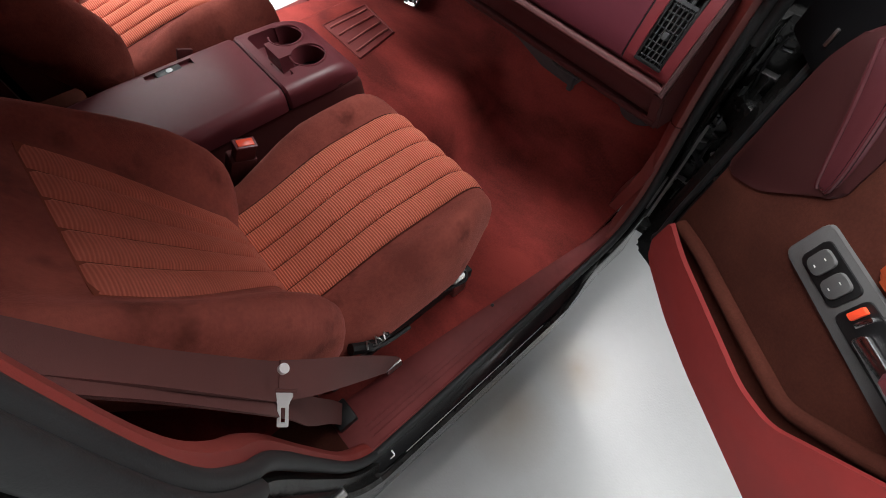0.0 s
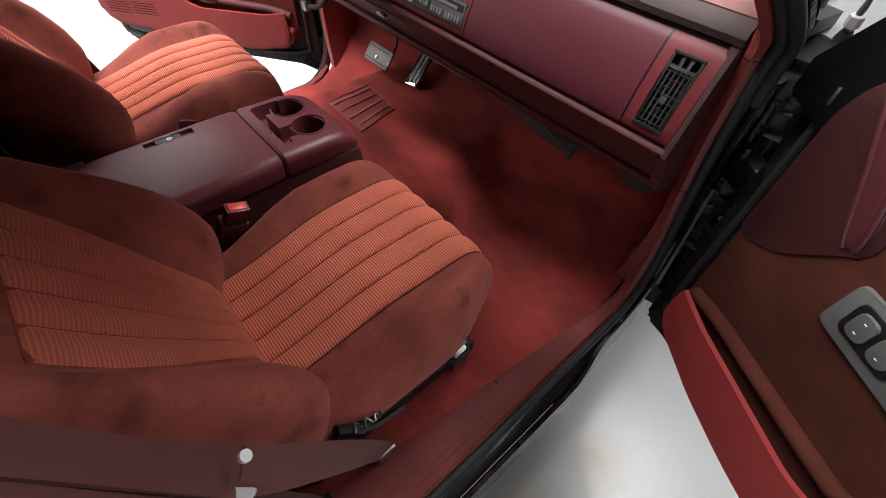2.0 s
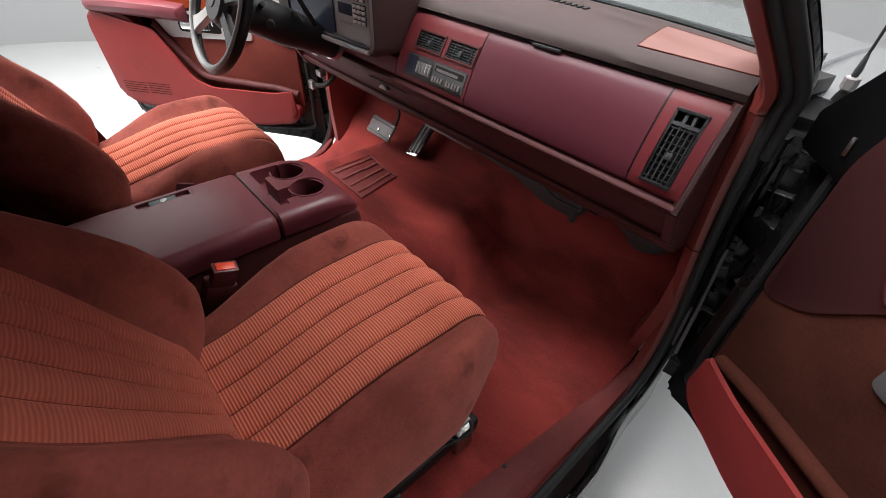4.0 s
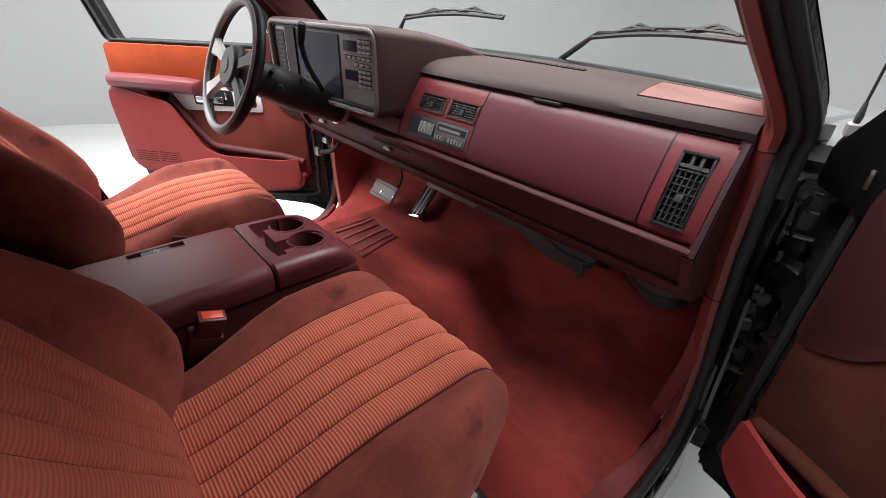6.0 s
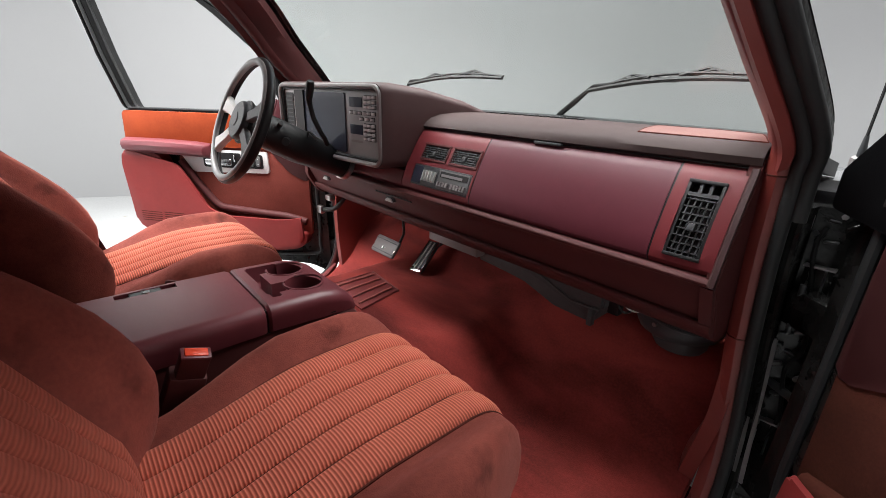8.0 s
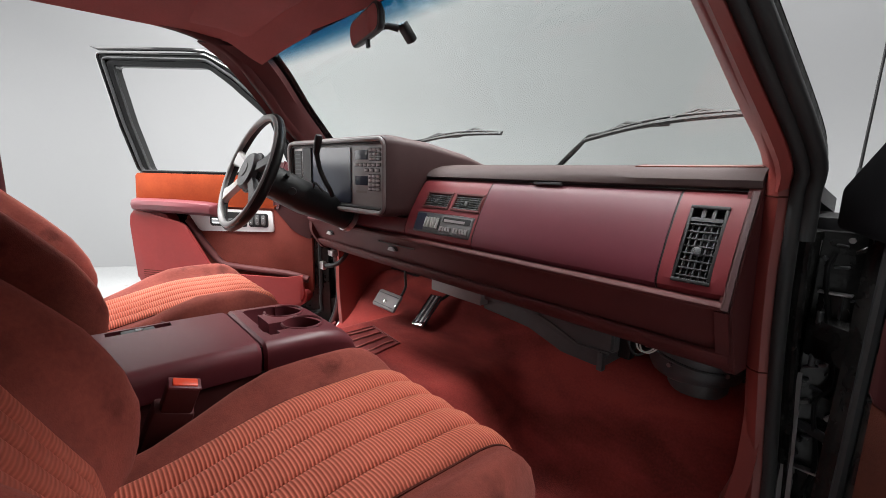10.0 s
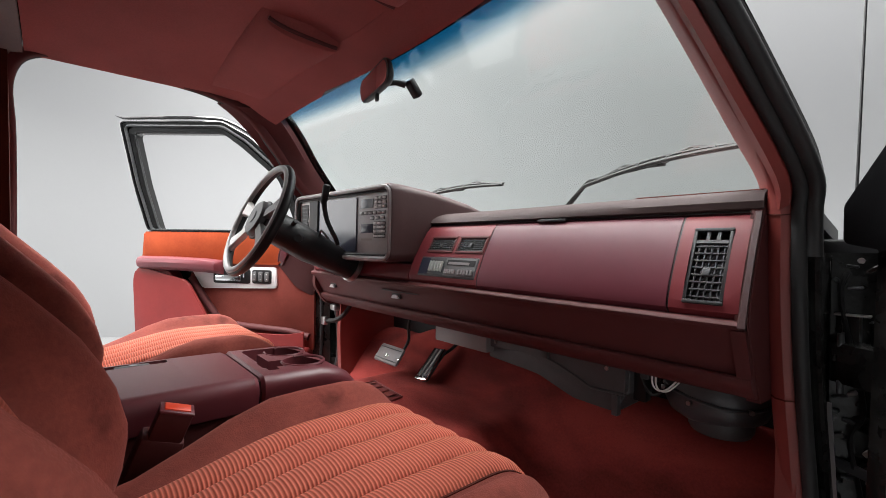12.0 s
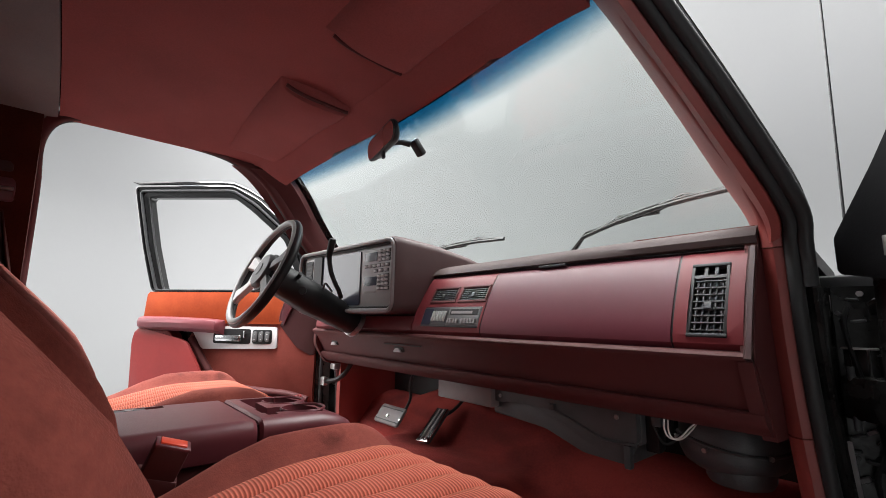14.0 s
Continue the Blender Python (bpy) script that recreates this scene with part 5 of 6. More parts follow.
def bucket_seat(cx, label):
    seat = thing("bucket_seat", (cx, 0.1, 0.62), label, "seat", "front bucket seats")
    ys = [-0.16, -0.13, -0.10, -0.05, 0.0, 0.06, 0.12, 0.18, 0.24, 0.28, 0.31, 0.332, 0.35, 0.366, 0.38, 0.392, 0.402, 0.411, 0.418, 0.424, 0.429, 0.4318]
    part("cushion", loft([cushion_ring(cx, y, 0.9 if i == 0 else 1) for i, y in enumerate(ys)]), SUEDE, seat, "brown suede cushion with side bolsters", smooth=60)
    def bed(u, v):
        y = -0.128 + (0.417 + 0.128) * v
        lx = -seat_insert(y) - 0.002 + (1.93 * seat_insert(y) + 0.004) * u
        return (cx + lx, y, seat_top(lx, y) + 0.0016)
    part("insert_bed", slab(bed, 12, 40, (0, 0, -0.008)), SEAM, seat, "dark sewn bed between the pleats", smooth=70)
    for k in range(5):
        def strip(u, v, k=k):
            y = -0.125 + (0.416 + 0.125) * v
            hw = seat_insert(y)
            lx = -hw + 1.93 * hw * (k + 0.007 + 0.986 * u) / 5
            puff = 0.0105 * math.sqrt(max(0, 1 - (2 * u - 1) ** 2)) * smoothstep(1.02, 0.965, v)
            return (cx + lx, y + 0.3 * puff * smoothstep(0.35, 0.41, y), seat_top(lx, y) + 0.001 + puff)
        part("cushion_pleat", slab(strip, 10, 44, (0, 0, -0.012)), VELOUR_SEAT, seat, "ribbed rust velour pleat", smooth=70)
    ss = [-0.005, 0.005, 0.02, 0.04, 0.055, 0.07, 0.085, 0.10, 0.115, 0.13, 0.15, 0.18, 0.22, 0.26, 0.30, 0.34, 0.38, 0.42, 0.46, 0.50, 0.56, 0.59, 0.615, 0.635, 0.65, 0.66, 0.667]
    part("backrest", loft([back_ring(cx, s) for s in ss]), SUEDE, seat, "brown suede backrest with side bolsters", smooth=60)
    def back_bed(u, v):
        s = 0.058 + 0.409 * v
        lx = (2 * u - 1) * back_insert(s)
        return tuple(back_pt(cx, lx, s, back_face(lx, s) + 0.0006))
    part("insert_bed", slab(back_bed, 12, 36, (0, -0.006, -0.004)), BACKSEAM, seat, smooth=70)
    for k in range(5):
        def strip(u, v, k=k):
            s = 0.060 + 0.405 * v
            hw = back_insert(s)
            lx = -hw + 2 * hw * (k + 0.007 + 0.986 * u) / 5
            puff = 0.0070 * math.sqrt(max(0, 1 - (2 * u - 1) ** 2)) * smoothstep(1.0, 0.95, v)
            return tuple(back_pt(cx, lx, s, back_face(lx, s) + 0.0004 + puff))
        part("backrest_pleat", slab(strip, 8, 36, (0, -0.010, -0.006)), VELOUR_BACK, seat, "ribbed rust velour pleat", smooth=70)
    part("seat_base", box((cx, 0.12, 0.72), (0.33, 0.46, 0.155), 0.012), PADLOW, seat, "dark seat base")
    for dx in (-0.17, 0.17):
        part("seat_track", box((cx + dx, 0.12, 0.640), (0.035, 0.52, 0.045), 0.004), BLACK, seat, "black seat track")
        part("seat_leg", box((cx + dx, 0.33, 0.628), (0.05, 0.05, 0.09), 0.006), STEEL, seat, "worn steel bracket")
        part("seat_leg", box((cx + dx, -0.08, 0.628), (0.05, 0.05, 0.09), 0.006), BLACK, seat)
    part("recliner", box((cx + 0.225, -0.01, 0.86), (0.03, 0.10, 0.09), 0.012), BLACK, seat, "black recliner hinge")
    part("recliner_lever", tube(crom([(cx + 0.238, 0.0, 0.83), (cx + 0.244, 0.05, 0.815), (cx + 0.244, 0.11, 0.80)], 5), 0.006, 8), BLACK, seat, "black recliner lever")
    for dz, w in ((0.0, 0.022), (0.016, 0.014)):
        part("track_latch", box((cx + 0.168 + 0.4 * dz, 0.315, 0.662 + dz), (w, 0.085, 0.007), 0.002, Matrix.Rotation(radians(20), 3, "Y")), STEEL, seat, "bright track latch")
    part("adjuster_bar", tube(crom([(cx + 0.185, 0.28, 0.662), (cx + 0.20, 0.34, 0.668), (cx + 0.17, 0.36, 0.672)], 5), 0.005, 8), BLACK, seat)
    part("recliner_arm", tube(crom([(cx + 0.246, -0.03, 0.93), (cx + 0.256, 0.01, 0.90), (cx + 0.252, 0.05, 0.885)], 5), [0.012] * 6 + [0.007] * 5, 8), BLACK, seat, "black recliner arm")
    part("recliner_spring", tube([(cx + 0.258 + 0.008 * math.cos(1.3 * k), -0.005 + 0.004 * k, 0.925 + 0.008 * math.sin(1.3 * k) - 0.002 * k) for k in range(14)], 0.0018, 6), STEEL, seat, "thin steel spring")
    return seat


ps = bucket_seat(0.476, "rust and brown velour bucket seat with pleated centre")
copy_thing(ps, pose(-0.482, 0.1, 0.62))
single("console_tab", prism(roundpoly([(0.082, 1.010), (0.120, 0.994), (0.085, 0.955), (0.060, 0.955)], 0.006, 3), lambda a, b, d: Vector((-0.188 + d, a, b)), 0, 0.008, 0.002), PADLOW, "small brown plastic flap beside the console", "flap")

# ---- console ----
con = thing("centre_console", (0.022, 0.1, 0.80), "maroon plastic centre console with padded lid and cup holders", "console")


def con_ring(y, half, top, low, r=0.022, cx=0.013):
    half, pts = half + 0.008, []
    for k in range(7):
        a = radians(90 * k / 6)
        pts.append(Vector((cx - half + r - r * math.cos(a), y, top - r + r * math.sin(a))))
    for k in range(7):
        a = radians(90 * k / 6)
        pts.append(Vector((cx + half - r + r * math.sin(a), y, top - r + r * math.cos(a))))
    pts += [Vector((cx + half, y, (top + low) / 2)), Vector((cx + half - 0.004, y, low)), Vector((cx - half + 0.004, y, low)), Vector((cx - half, y, (top + low) / 2))]
    return pts


part("console_base", loft([con_ring(y, h, t, 0.70, 0.012) for y, h, t in ((-0.36, 0.117, 0.965), (0.0, 0.119, 0.968), (0.20, 0.119, 0.970), (0.34, 0.120, 0.9665), (0.385, 0.117, 0.9605), (0.415, 0.106, 0.952), (0.432, 0.097, 0.935), (0.440, 0.092, 0.88), (0.443, 0.088, 0.80), (0.445, 0.085, 0.72))]), PADLOW, con, "dark maroon console base")
lid = part("console_lid", loft([con_ring(y, h, t, 0.9705) for y, h, t in ((-0.34, 0.118, 1.015), (-0.33, 0.126, 1.024), (-0.10, 0.129, 1.031), (0.10, 0.129, 1.031), (0.195, 0.128, 1.030), (0.203, 0.124, 1.026))]), MAROON, con, "padded maroon lid")
carve(lid, [box((-0.086, 0.03, 1.032), (0.024, 0.115, 0.018))])
part("lid_latch", box((-0.084, 0.028, 1.026), (0.030, 0.060, 0.008), 0.003), DARKGREY, con, "grey lid latch")
part("latch_lock", tube([(-0.083, 0.03, 1.029), (-0.083, 0.03, 1.032)], 0.008, 14), CHROME, con, "round chrome lock")
front = part("console_front", loft([con_ring(y, h, t, lo, r) for y, h, t, lo, r in ((0.207, 0.124, 1.026, 0.9715, 0.022), (0.213, 0.128, 1.030, 0.9715, 0.022), (0.33, 0.127, 1.026, 0.9665, 0.022), (0.375, 0.121, 1.016, 0.962, 0.024), (0.40, 0.114, 1.002, 0.957, 0.022), (0.418, 0.103, 0.982, 0.95, 0.016), (0.427, 0.094, 0.962, 0.945, 0.008))]), MAROON, con, "maroon cup holder section")
carve(front, [tube([(-0.040, 0.318, 0.972), (-0.040, 0.318, 1.06)], 0.043, 28), tube([0.012 * Vector((1, 0, 0)) + Vector((0.050, 0.322, 0.972)), Vector((0.062, 0.322, 1.06))], 0.043, 28),
              box((-0.065, 0.275, 1.02), (0.050, 0.075, 0.07), 0.006), box((0.06, 0.262, 1.02), (0.05, 0.065, 0.07), 0.006), box((0.010, 0.245, 1.02), (0.19, 0.022, 0.07), 0.004)])
part("cup_tray", box((0.012, 0.30, 0.9735), (0.21, 0.16, 0.004)), BLACK, con, "dark cup holder floor")
for cx_, cy_ in ((-0.040, 0.318), (0.062, 0.322)):
    part("cup_ring", tube([(cx_ + 0.044 * math.cos(a), cy_ + 0.044 * math.sin(a), 1.0265) for a in (radians(-115 + 300 * k / 30) for k in range(31))], 0.003, 6), MAROON, con)
part("lid_hinge_strip", box((0.013, 0.2055, 0.998), (0.250, 0.0025, 0.045)), BLACK, con)
part("console_seam", loft([con_ring(y, 0.1215, 0.9712, 0.9668, 0.001) for y in (-0.34, 0.36)]), BLACK, con)

bk = thing("belt_buckle", (0.215, 0.06, 0.95), "red seat belt buckle standing beside the console", "belt buckle")
BX = Vector((0.07, 0.95, -0.32)).normalized()
BZ = Vector((0.28, 0.29, 0.93))
BZ = (BZ - BZ.dot(BX) * BX).normalized()
turn = Matrix((BX, BZ.cross(BX), BZ)).transposed()
BC = Vector((0.2405, 0.0535, 1.034))
part("buckle_body", box(BC + turn @ Vector((0, 0, -0.028)), (0.046, 0.026, 0.056), 0.005, turn), PADLOW, bk, "dark maroon buckle housing")
part("buckle_rim", box(BC + turn @ Vector((0, 0, -0.001)), (0.047, 0.027, 0.005), 0.0022, turn), MAROON, bk, "maroon rim")
part("buckle_button", box(BC + turn @ Vector((0, 0, 0.001)), (0.036, 0.018, 0.006), 0.002, turn), ORANGE, bk, "orange-red release button")
part("buckle_sleeve", box(BC + turn @ Vector((-0.002, 0.004, -0.102)), (0.060, 0.040, 0.115), 0.008, turn), PADLOW, bk, "dark plastic sleeve")

# ---- seat belts ----
def strap(pts, width, across):
    path = crom(pts, 6)
    A = [Vector(a).normalized() for a in crom(across, 6)]
    t = 0.0015
    rings = []
    for i, (p, a) in enumerate(zip(path, A)):
        tg = (path[min(i + 1, len(path) - 1)] - path[max(i - 1, 0)]).normalized()
        n = tg.cross(a).normalized()
        rings.append([p + a * width / 2 + n * t, p - a * width / 2 + n * t, p - a * width / 2 - n * t, p + a * width / 2 - n * t])
    return loft(rings)


FLAT, EDGEON = (0.72, -0.55, -0.15), (0.95, 0.05, 0.0)
TU = Vector((-0.66, 0.58, 0.47)).normalized()
TF = Vector((0.66, 0.75, 0.0)).normalized()
TM = Matrix((TF, TU.cross(TF), TU)).transposed()
T0 = Vector((0.830, -0.163, 1.172))


def seat_belt(side, label):
    """A belt from the pillar guide to the floor, hanging slack beside its seat."""
    belt = thing("seat_belt", (side * 0.78, -0.1, 0.62), label, "seat belt", "seat belts")

    def put(name, bm, mat, text=""):
        bmesh.ops.scale(bm, vec=(side, 1, 1), verts=bm.verts)
        bmesh.ops.translate(bm, vec=(0, 0 if side > 0 or name in ("shoulder_strap", "lap_strap") else -0.045, 0), verts=bm.verts)
        return part(name, bm, mat, belt, text)

    if side > 0:
        high = [(0.782, -0.245, 1.62), (0.784, -0.214, 1.493), (0.785, -0.187, 1.373), (0.785, -0.150, 1.23), (0.785, -0.137, 1.186)]
        low = [(0.786, -0.137, 1.19), (0.785, -0.105, 1.12), (0.780, -0.065, 1.03), (0.758, -0.01, 0.86), (0.738, 0.030, 0.72), (0.730, 0.044, 0.66)]
    else:
        high = [(0.782, -0.282, 1.62), (0.784, -0.262, 1.46), (0.785, -0.240, 1.34), (0.785, -0.178, 1.262), (0.785, -0.125, 1.190)]
        low = [(0.786, -0.125, 1.19), (0.785, -0.075, 1.118), (0.780, -0.045, 1.03), (0.758, 0.0, 0.86), (0.738, 0.030, 0.72), (0.730, 0.044, 0.66)]
    put("shoulder_strap", strap(high, 0.048, [EDGEON, EDGEON, EDGEON, (0.85, -0.3, -0.1), FLAT]), WEBBING, "maroon webbing")
    put("lap_strap", strap(low, 0.05, [FLAT, FLAT, (0.6, -0.75, -0.1), (0.4, -0.9, -0.1), (0.2, -1, -0.1), (0.1, -1, -0.1)]), WEBBING, "maroon webbing")
    put("retractor_strap", strap([(0.796, -0.234, 1.62), (0.797, -0.212, 1.486), (0.797, -0.189, 1.366), (0.796, -0.150, 1.158), (0.775, -0.145, 0.96), (0.748, -0.128, 0.76), (0.738, -0.118, 0.64)], 0.048, [EDGEON, EDGEON, EDGEON, (0.85, -0.3, -0.1), FLAT, FLAT, FLAT]), WEBBING, "maroon webbing")
    put("retractor_slot", box((0.738, -0.118, 0.628), (0.06, 0.05, 0.03), 0.004), BLACK, "dark retractor slot")
    tongue = prism(roundpoly([(-0.0068, 0.0), (0.0068, 0.0), (0.0064, 0.028), (0.0115, 0.036), (0.0110, 0.0415), (-0.0110, 0.0415), (-0.0115, 0.036), (-0.0064, 0.028)], 0.002, 3), lambda a, b, d: T0 + TM @ Vector((a, d, b)), -0.0016, 0.0016, 0.0006)
    tg = put("belt_tongue", tongue, BRIGHT, "bright steel slotted tongue")
    slot = prism(rrect(-0.0030, 0.005, 0.0030, 0.0235, 0.0012, 2), lambda a, b, d: T0 + TM @ Vector((a, d, b)), -0.01, 0.01)
    bmesh.ops.scale(slot, vec=(side, 1, 1), verts=slot.verts)
    bmesh.ops.translate(slot, vec=(0, 0 if side > 0 else -0.045, 0), verts=slot.verts)
    carve(tg, [slot])
    put("tongue_cap", box(T0 + TM @ Vector((0, 0.001, 0.0430)), (0.034, 0.006, 0.005), 0.002, TM), WEBBING)
    put("stop_button", tube([(0.797, -0.122, 1.240), (0.799, -0.119, 1.244)], 0.0062, 12), LIGHTGREY, "pale stop button")
    put("floor_anchor", box((0.730, 0.046, 0.645), (0.012, 0.045, 0.04), 0.003), STEEL, "worn steel anchor")
    return belt


seat_belt(1, "maroon seat belt hanging slack beside the seat")
seat_belt(-1, "maroon seat belt hanging slack beside the seat")


# ---- doors ----
GRIP = material("glossy_grip_moulding", (0.075, 0.019, 0.024), 0.26, spec=0.7, second=(0.058, 0.014, 0.018), grain=50, mottle=5, bump=0.08, bump_scale=800)


def door(side, open_deg, label):
    """A door swung open; u runs from the hinges to the latch, v into the cab, z up."""
    th = radians(open_deg)
    H, D, N = Vector((side * 0.91, 0.88, 0)), Vector((side * math.sin(th), -math.cos(th), 0)), Vector((-side * math.cos(th), -math.sin(th), 0))

    def at(u, v, z):
        return H + u * D + v * N + Vector((0, 0, z))

    d = thing("truck_door", at(0.5, 0, 0.6), label, "door", "truck doors")

    def plate(poly, v0, v1, r=0.015, bevel=0.004):
        return prism(roundpoly(poly, r), lambda a, b, q: at(a, q, b), v0, v1, bevel)

    # outer skin with its shut face
    part("door_shell", plate([(0.0, 0.60), (0.02, 1.345), (1.005, 1.345), (1.015, 1.2), (1.005, 0.75), (0.98, 0.655), (0.45, 0.635), (0.10, 0.620), (0.02, 0.588)], -0.13, 0.012, 0.03, 0.012), JAMB, d, "black door shell")
    # lower moulded panel
    edge = [(0.100, 0.765), (0.108, 0.880), (0.126, 0.875), (0.20, 0.862), (0.50, 0.864), (0.578, 0.895), (0.705, 1.10), (0.985, 1.165), (1.005, 1.10), (0.985, 0.80), (0.945, 0.775), (0.88, 0.765), (0.70, 0.742), (0.434, 0.712), (0.29, 0.711), (0.14, 0.735)]
    pocket = [(0.092, 0.75), (0.092, 0.80), (0.50, 0.79), (0.63, 0.82), (0.77, 1.03), (0.80, 1.14), (0.985, 1.165), (1.005, 1.10), (0.985, 0.80), (0.945, 0.755), (0.88, 0.745), (0.70, 0.727), (0.43, 0.698), (0.28, 0.697), (0.135, 0.720)]
    low = part("lower_panel", plate(pocket, 0.010, 0.074, 0.03, 0.002), DOORRED, d, "red moulded lower door panel")
    part("pocket_wall", plate(edge, 0.074, 0.086, 0.03, 0.010), DOORRED, d, "red outer wall of the map pocket")
    # carpet inset, the passenger's shade put into a darker brown, and ledge of the pocket
    part("carpet_inset", plate([(0.080, 0.78), (0.080, 1.335), (0.44, 1.335), (0.44, 1.19), (0.62, 1.19), (0.74, 1.13), (0.66, 0.92), (0.60, 0.78)], 0.010, 0.030, 0.02, 0.003), SHADEDCARPET if side > 0 else LITDOORCARPET, d, "brown carpet door inset")
    part("pocket_ledge", tube(crom([at(u, 0.038, z - 0.006) for u, z in ((0.10, 0.855), (0.20, 0.876), (0.317, 0.884), (0.489, 0.897), (0.555, 0.911), (0.617, 0.979), (0.664, 1.04), (0.72, 1.12))], 4), 0.017, 10), SHADEDCARPET if side > 0 else PADLOW, d, "rolled pocket ledge")
    # upper cloth and armrest
    front = 0.41 if side > 0 else 0.25
    part("upper_cloth", plate([(front, 1.185), (front - 0.03, 1.335), (0.99, 1.335), (1.0, 1.185)], 0.010, 0.040, 0.012, 0.008), DOORCLOTH, d, "orange velour upper panel")
    part("front_upper_panel", plate([(0.076, 1.036), (0.080, 1.32), (0.11, 1.40), (0.26, 1.40), (0.285, 1.20), (0.256, 1.175), (0.17, 1.079)], 0.010, 0.034, 0.03, 0.008), CORNER, d, "maroon plastic mirror corner panel")
    grip = crom([(0.252, 0.004, 1.186), (0.249, 0.008, 1.200), (0.237, 0.012, 1.238), (0.208, 0.014, 1.306), (0.180, 0.014, 1.362), (0.164, 0.012, 1.394)], 4)
    part("grip_moulding", loft([[at(p.x + (0.010 + 0.028 * k / (len(grip) - 1)) * math.cos(a) * 1.05, 0.032 + p.y * min(1, 1.25 * math.sin(a)), p.z + 0.35 * (0.010 + 0.028 * k / (len(grip) - 1)) * math.cos(a)) for a in (math.pi * q / 12 for q in range(13))] for k, p in enumerate(grip)]), GRIP, d, "raised grip moulding of the corner panel", smooth=70)
    for e in (-1, 1):
        part("grip_edge", tube([at(p.x + e * 0.8 * (0.010 + 0.028 * k / (len(grip) - 1)), 0.030 + 0.95 * p.y, p.z + e * 0.28 * (0.010 + 0.028 * k / (len(grip) - 1))) for k, p in enumerate(grip)], 0.0045, 8), GRIP, d, "rounded edge of the grip")
    arm = [[at(u, v + dv, z + dz) for v, z in ((0.01, 1.212), (0.08, 1.213), (0.106, 1.205), (0.114, 1.186), (0.108, 1.164), (0.08, 1.148), (0.01, 1.142))] for u, dv, dz in ((0.545, -0.03, -0.016), (0.555, -0.010, -0.012), (0.62, 0.0, -0.006), (0.80, 0.0, 0.0), (0.95, -0.004, 0.0), (0.975, -0.012, 0.0), (0.985, -0.03, 0.0))]
    part("armrest", loft(arm), MAROON, d, "padded maroon armrest")
    # switch plate
    off = 0.034 if side > 0 else 0.0
    sp = part("switch_plate", plate([(off + 0.268, 1.072), (off + 0.272, 1.172), (0.58, 1.172), (0.60, 1.160), (0.72, 1.150), (0.66, 1.062)], 0.028, 0.038, 0.014, 0.003), LIGHTGREY if side < 0 else SWITCHGREY, d, "grey switch plate")
    part("switch_bezel", plate([(off + 0.295, 1.092), (off + 0.295, 1.158), (off + 0.395, 1.158), (off + 0.395, 1.092)], 0.038, 0.041, 0.012, 0.002), BLACK, sp, "black switch surround")
    for k in range(2 if side > 0 else 3):
        w = 0.034 if side > 0 else 0.022
        u0 = off + 0.306 + k * (w + 0.010)
        s = part("window_switch", plate([(u0, 1.102), (u0, 1.150), (u0 + w, 1.150), (u0 + w, 1.102)], 0.041, 0.046, 0.012, 0.002), SWITCHGREY, sp, "grey window switch")
        for z in (1.114, 1.137):
            part("switch_mark", plate([(u0 + w / 2 - 0.0025, z - 0.001), (u0 + w / 2 - 0.0025, z + 0.001), (u0 + w / 2 + 0.0025, z + 0.001), (u0 + w / 2 + 0.0025, z - 0.001)], 0.046, 0.0466, 0.0005, 0), WHITE, s)
    part("handle_recess", plate([(off + 0.405, 1.090), (off + 0.405, 1.160), (0.60, 1.160), (0.60, 1.090)], 0.038, 0.0405, 0.012, 0.001), BLACK, sp, "black handle recess")
    part("inside_handle", plate([(off + 0.450, 1.102), (off + 0.450, 1.130), (off + 0.585, 1.130), (off + 0.585, 1.102)], 0.042, 0.050, 0.006, 0.003), CHROME, sp, "chrome inside handle")
    if side > 0:
        part("lock_slider", plate([(off + 0.412, 1.118), (off + 0.412, 1.148), (off + 0.424, 1.148), (off + 0.424, 1.118)], 0.0405, 0.047, 0.002, 0.001), ORANGE, sp, "orange lock slider")
    part("lock_slider", plate([(off + 0.430, 1.120), (off + 0.430, 1.152), (off + 0.438, 1.152), (off + 0.438, 1.120)], 0.0405, 0.048, 0.002, 0.001), CHROME, sp)
    # loudspeaker slots
    for k in range(5):
        for u0, u1 in ((0.715, 0.825), (0.838, 0.950)):
            z = 0.812 + 0.011 * k
            part("speaker_slot", plate([(u0, z), (u0, z + 0.004), (u1, z + 0.006), (u1, z + 0.002)], 0.084, 0.0868, 0.001, 0), SEAM, d)
    # window frame
    IN = [(0.192, 1.34), (0.30, 1.60), (0.49, 1.755), (0.592, 1.828), (1.10, 1.845), (1.03, 1.58), (0.945, 1.34)]
    OUT = [(0.02, 1.34), (0.185, 1.60), (0.44, 1.815), (0.60, 1.896), (1.20, 1.915), (1.105, 1.58), (1.015, 1.34)]

    def ring(r):
        return roundpoly([(p[0] + (q[0] - p[0]) * r / 0.075, p[1] + (q[1] - p[1]) * r / 0.075) for p, q in zip(IN, OUT)], 0.028, 4)
    inner, outer = ring(0.0), ring(0.075)
    bm = bmesh.new()
    lv = [[bm.verts.new(at(a, v, b)) for a, b in poly] for poly, v in ((inner, -0.05), (outer, -0.06), (outer, -0.025), (ring(0.06), -0.005), (ring(0.03), -0.012), (ring(0.025), 0.0), (ring(0.004), -0.004))]
    n = len(inner)
    for i in range(len(lv)):
        a, b = lv[i], lv[(i + 1) % len(lv)]
        for j in range(n):
            bm.faces.new((a[j], a[(j + 1) % n], b[(j + 1) % n], b[j]))
    part("window_frame", bm, FRAMEPAINT, d, "gloss black window frame")
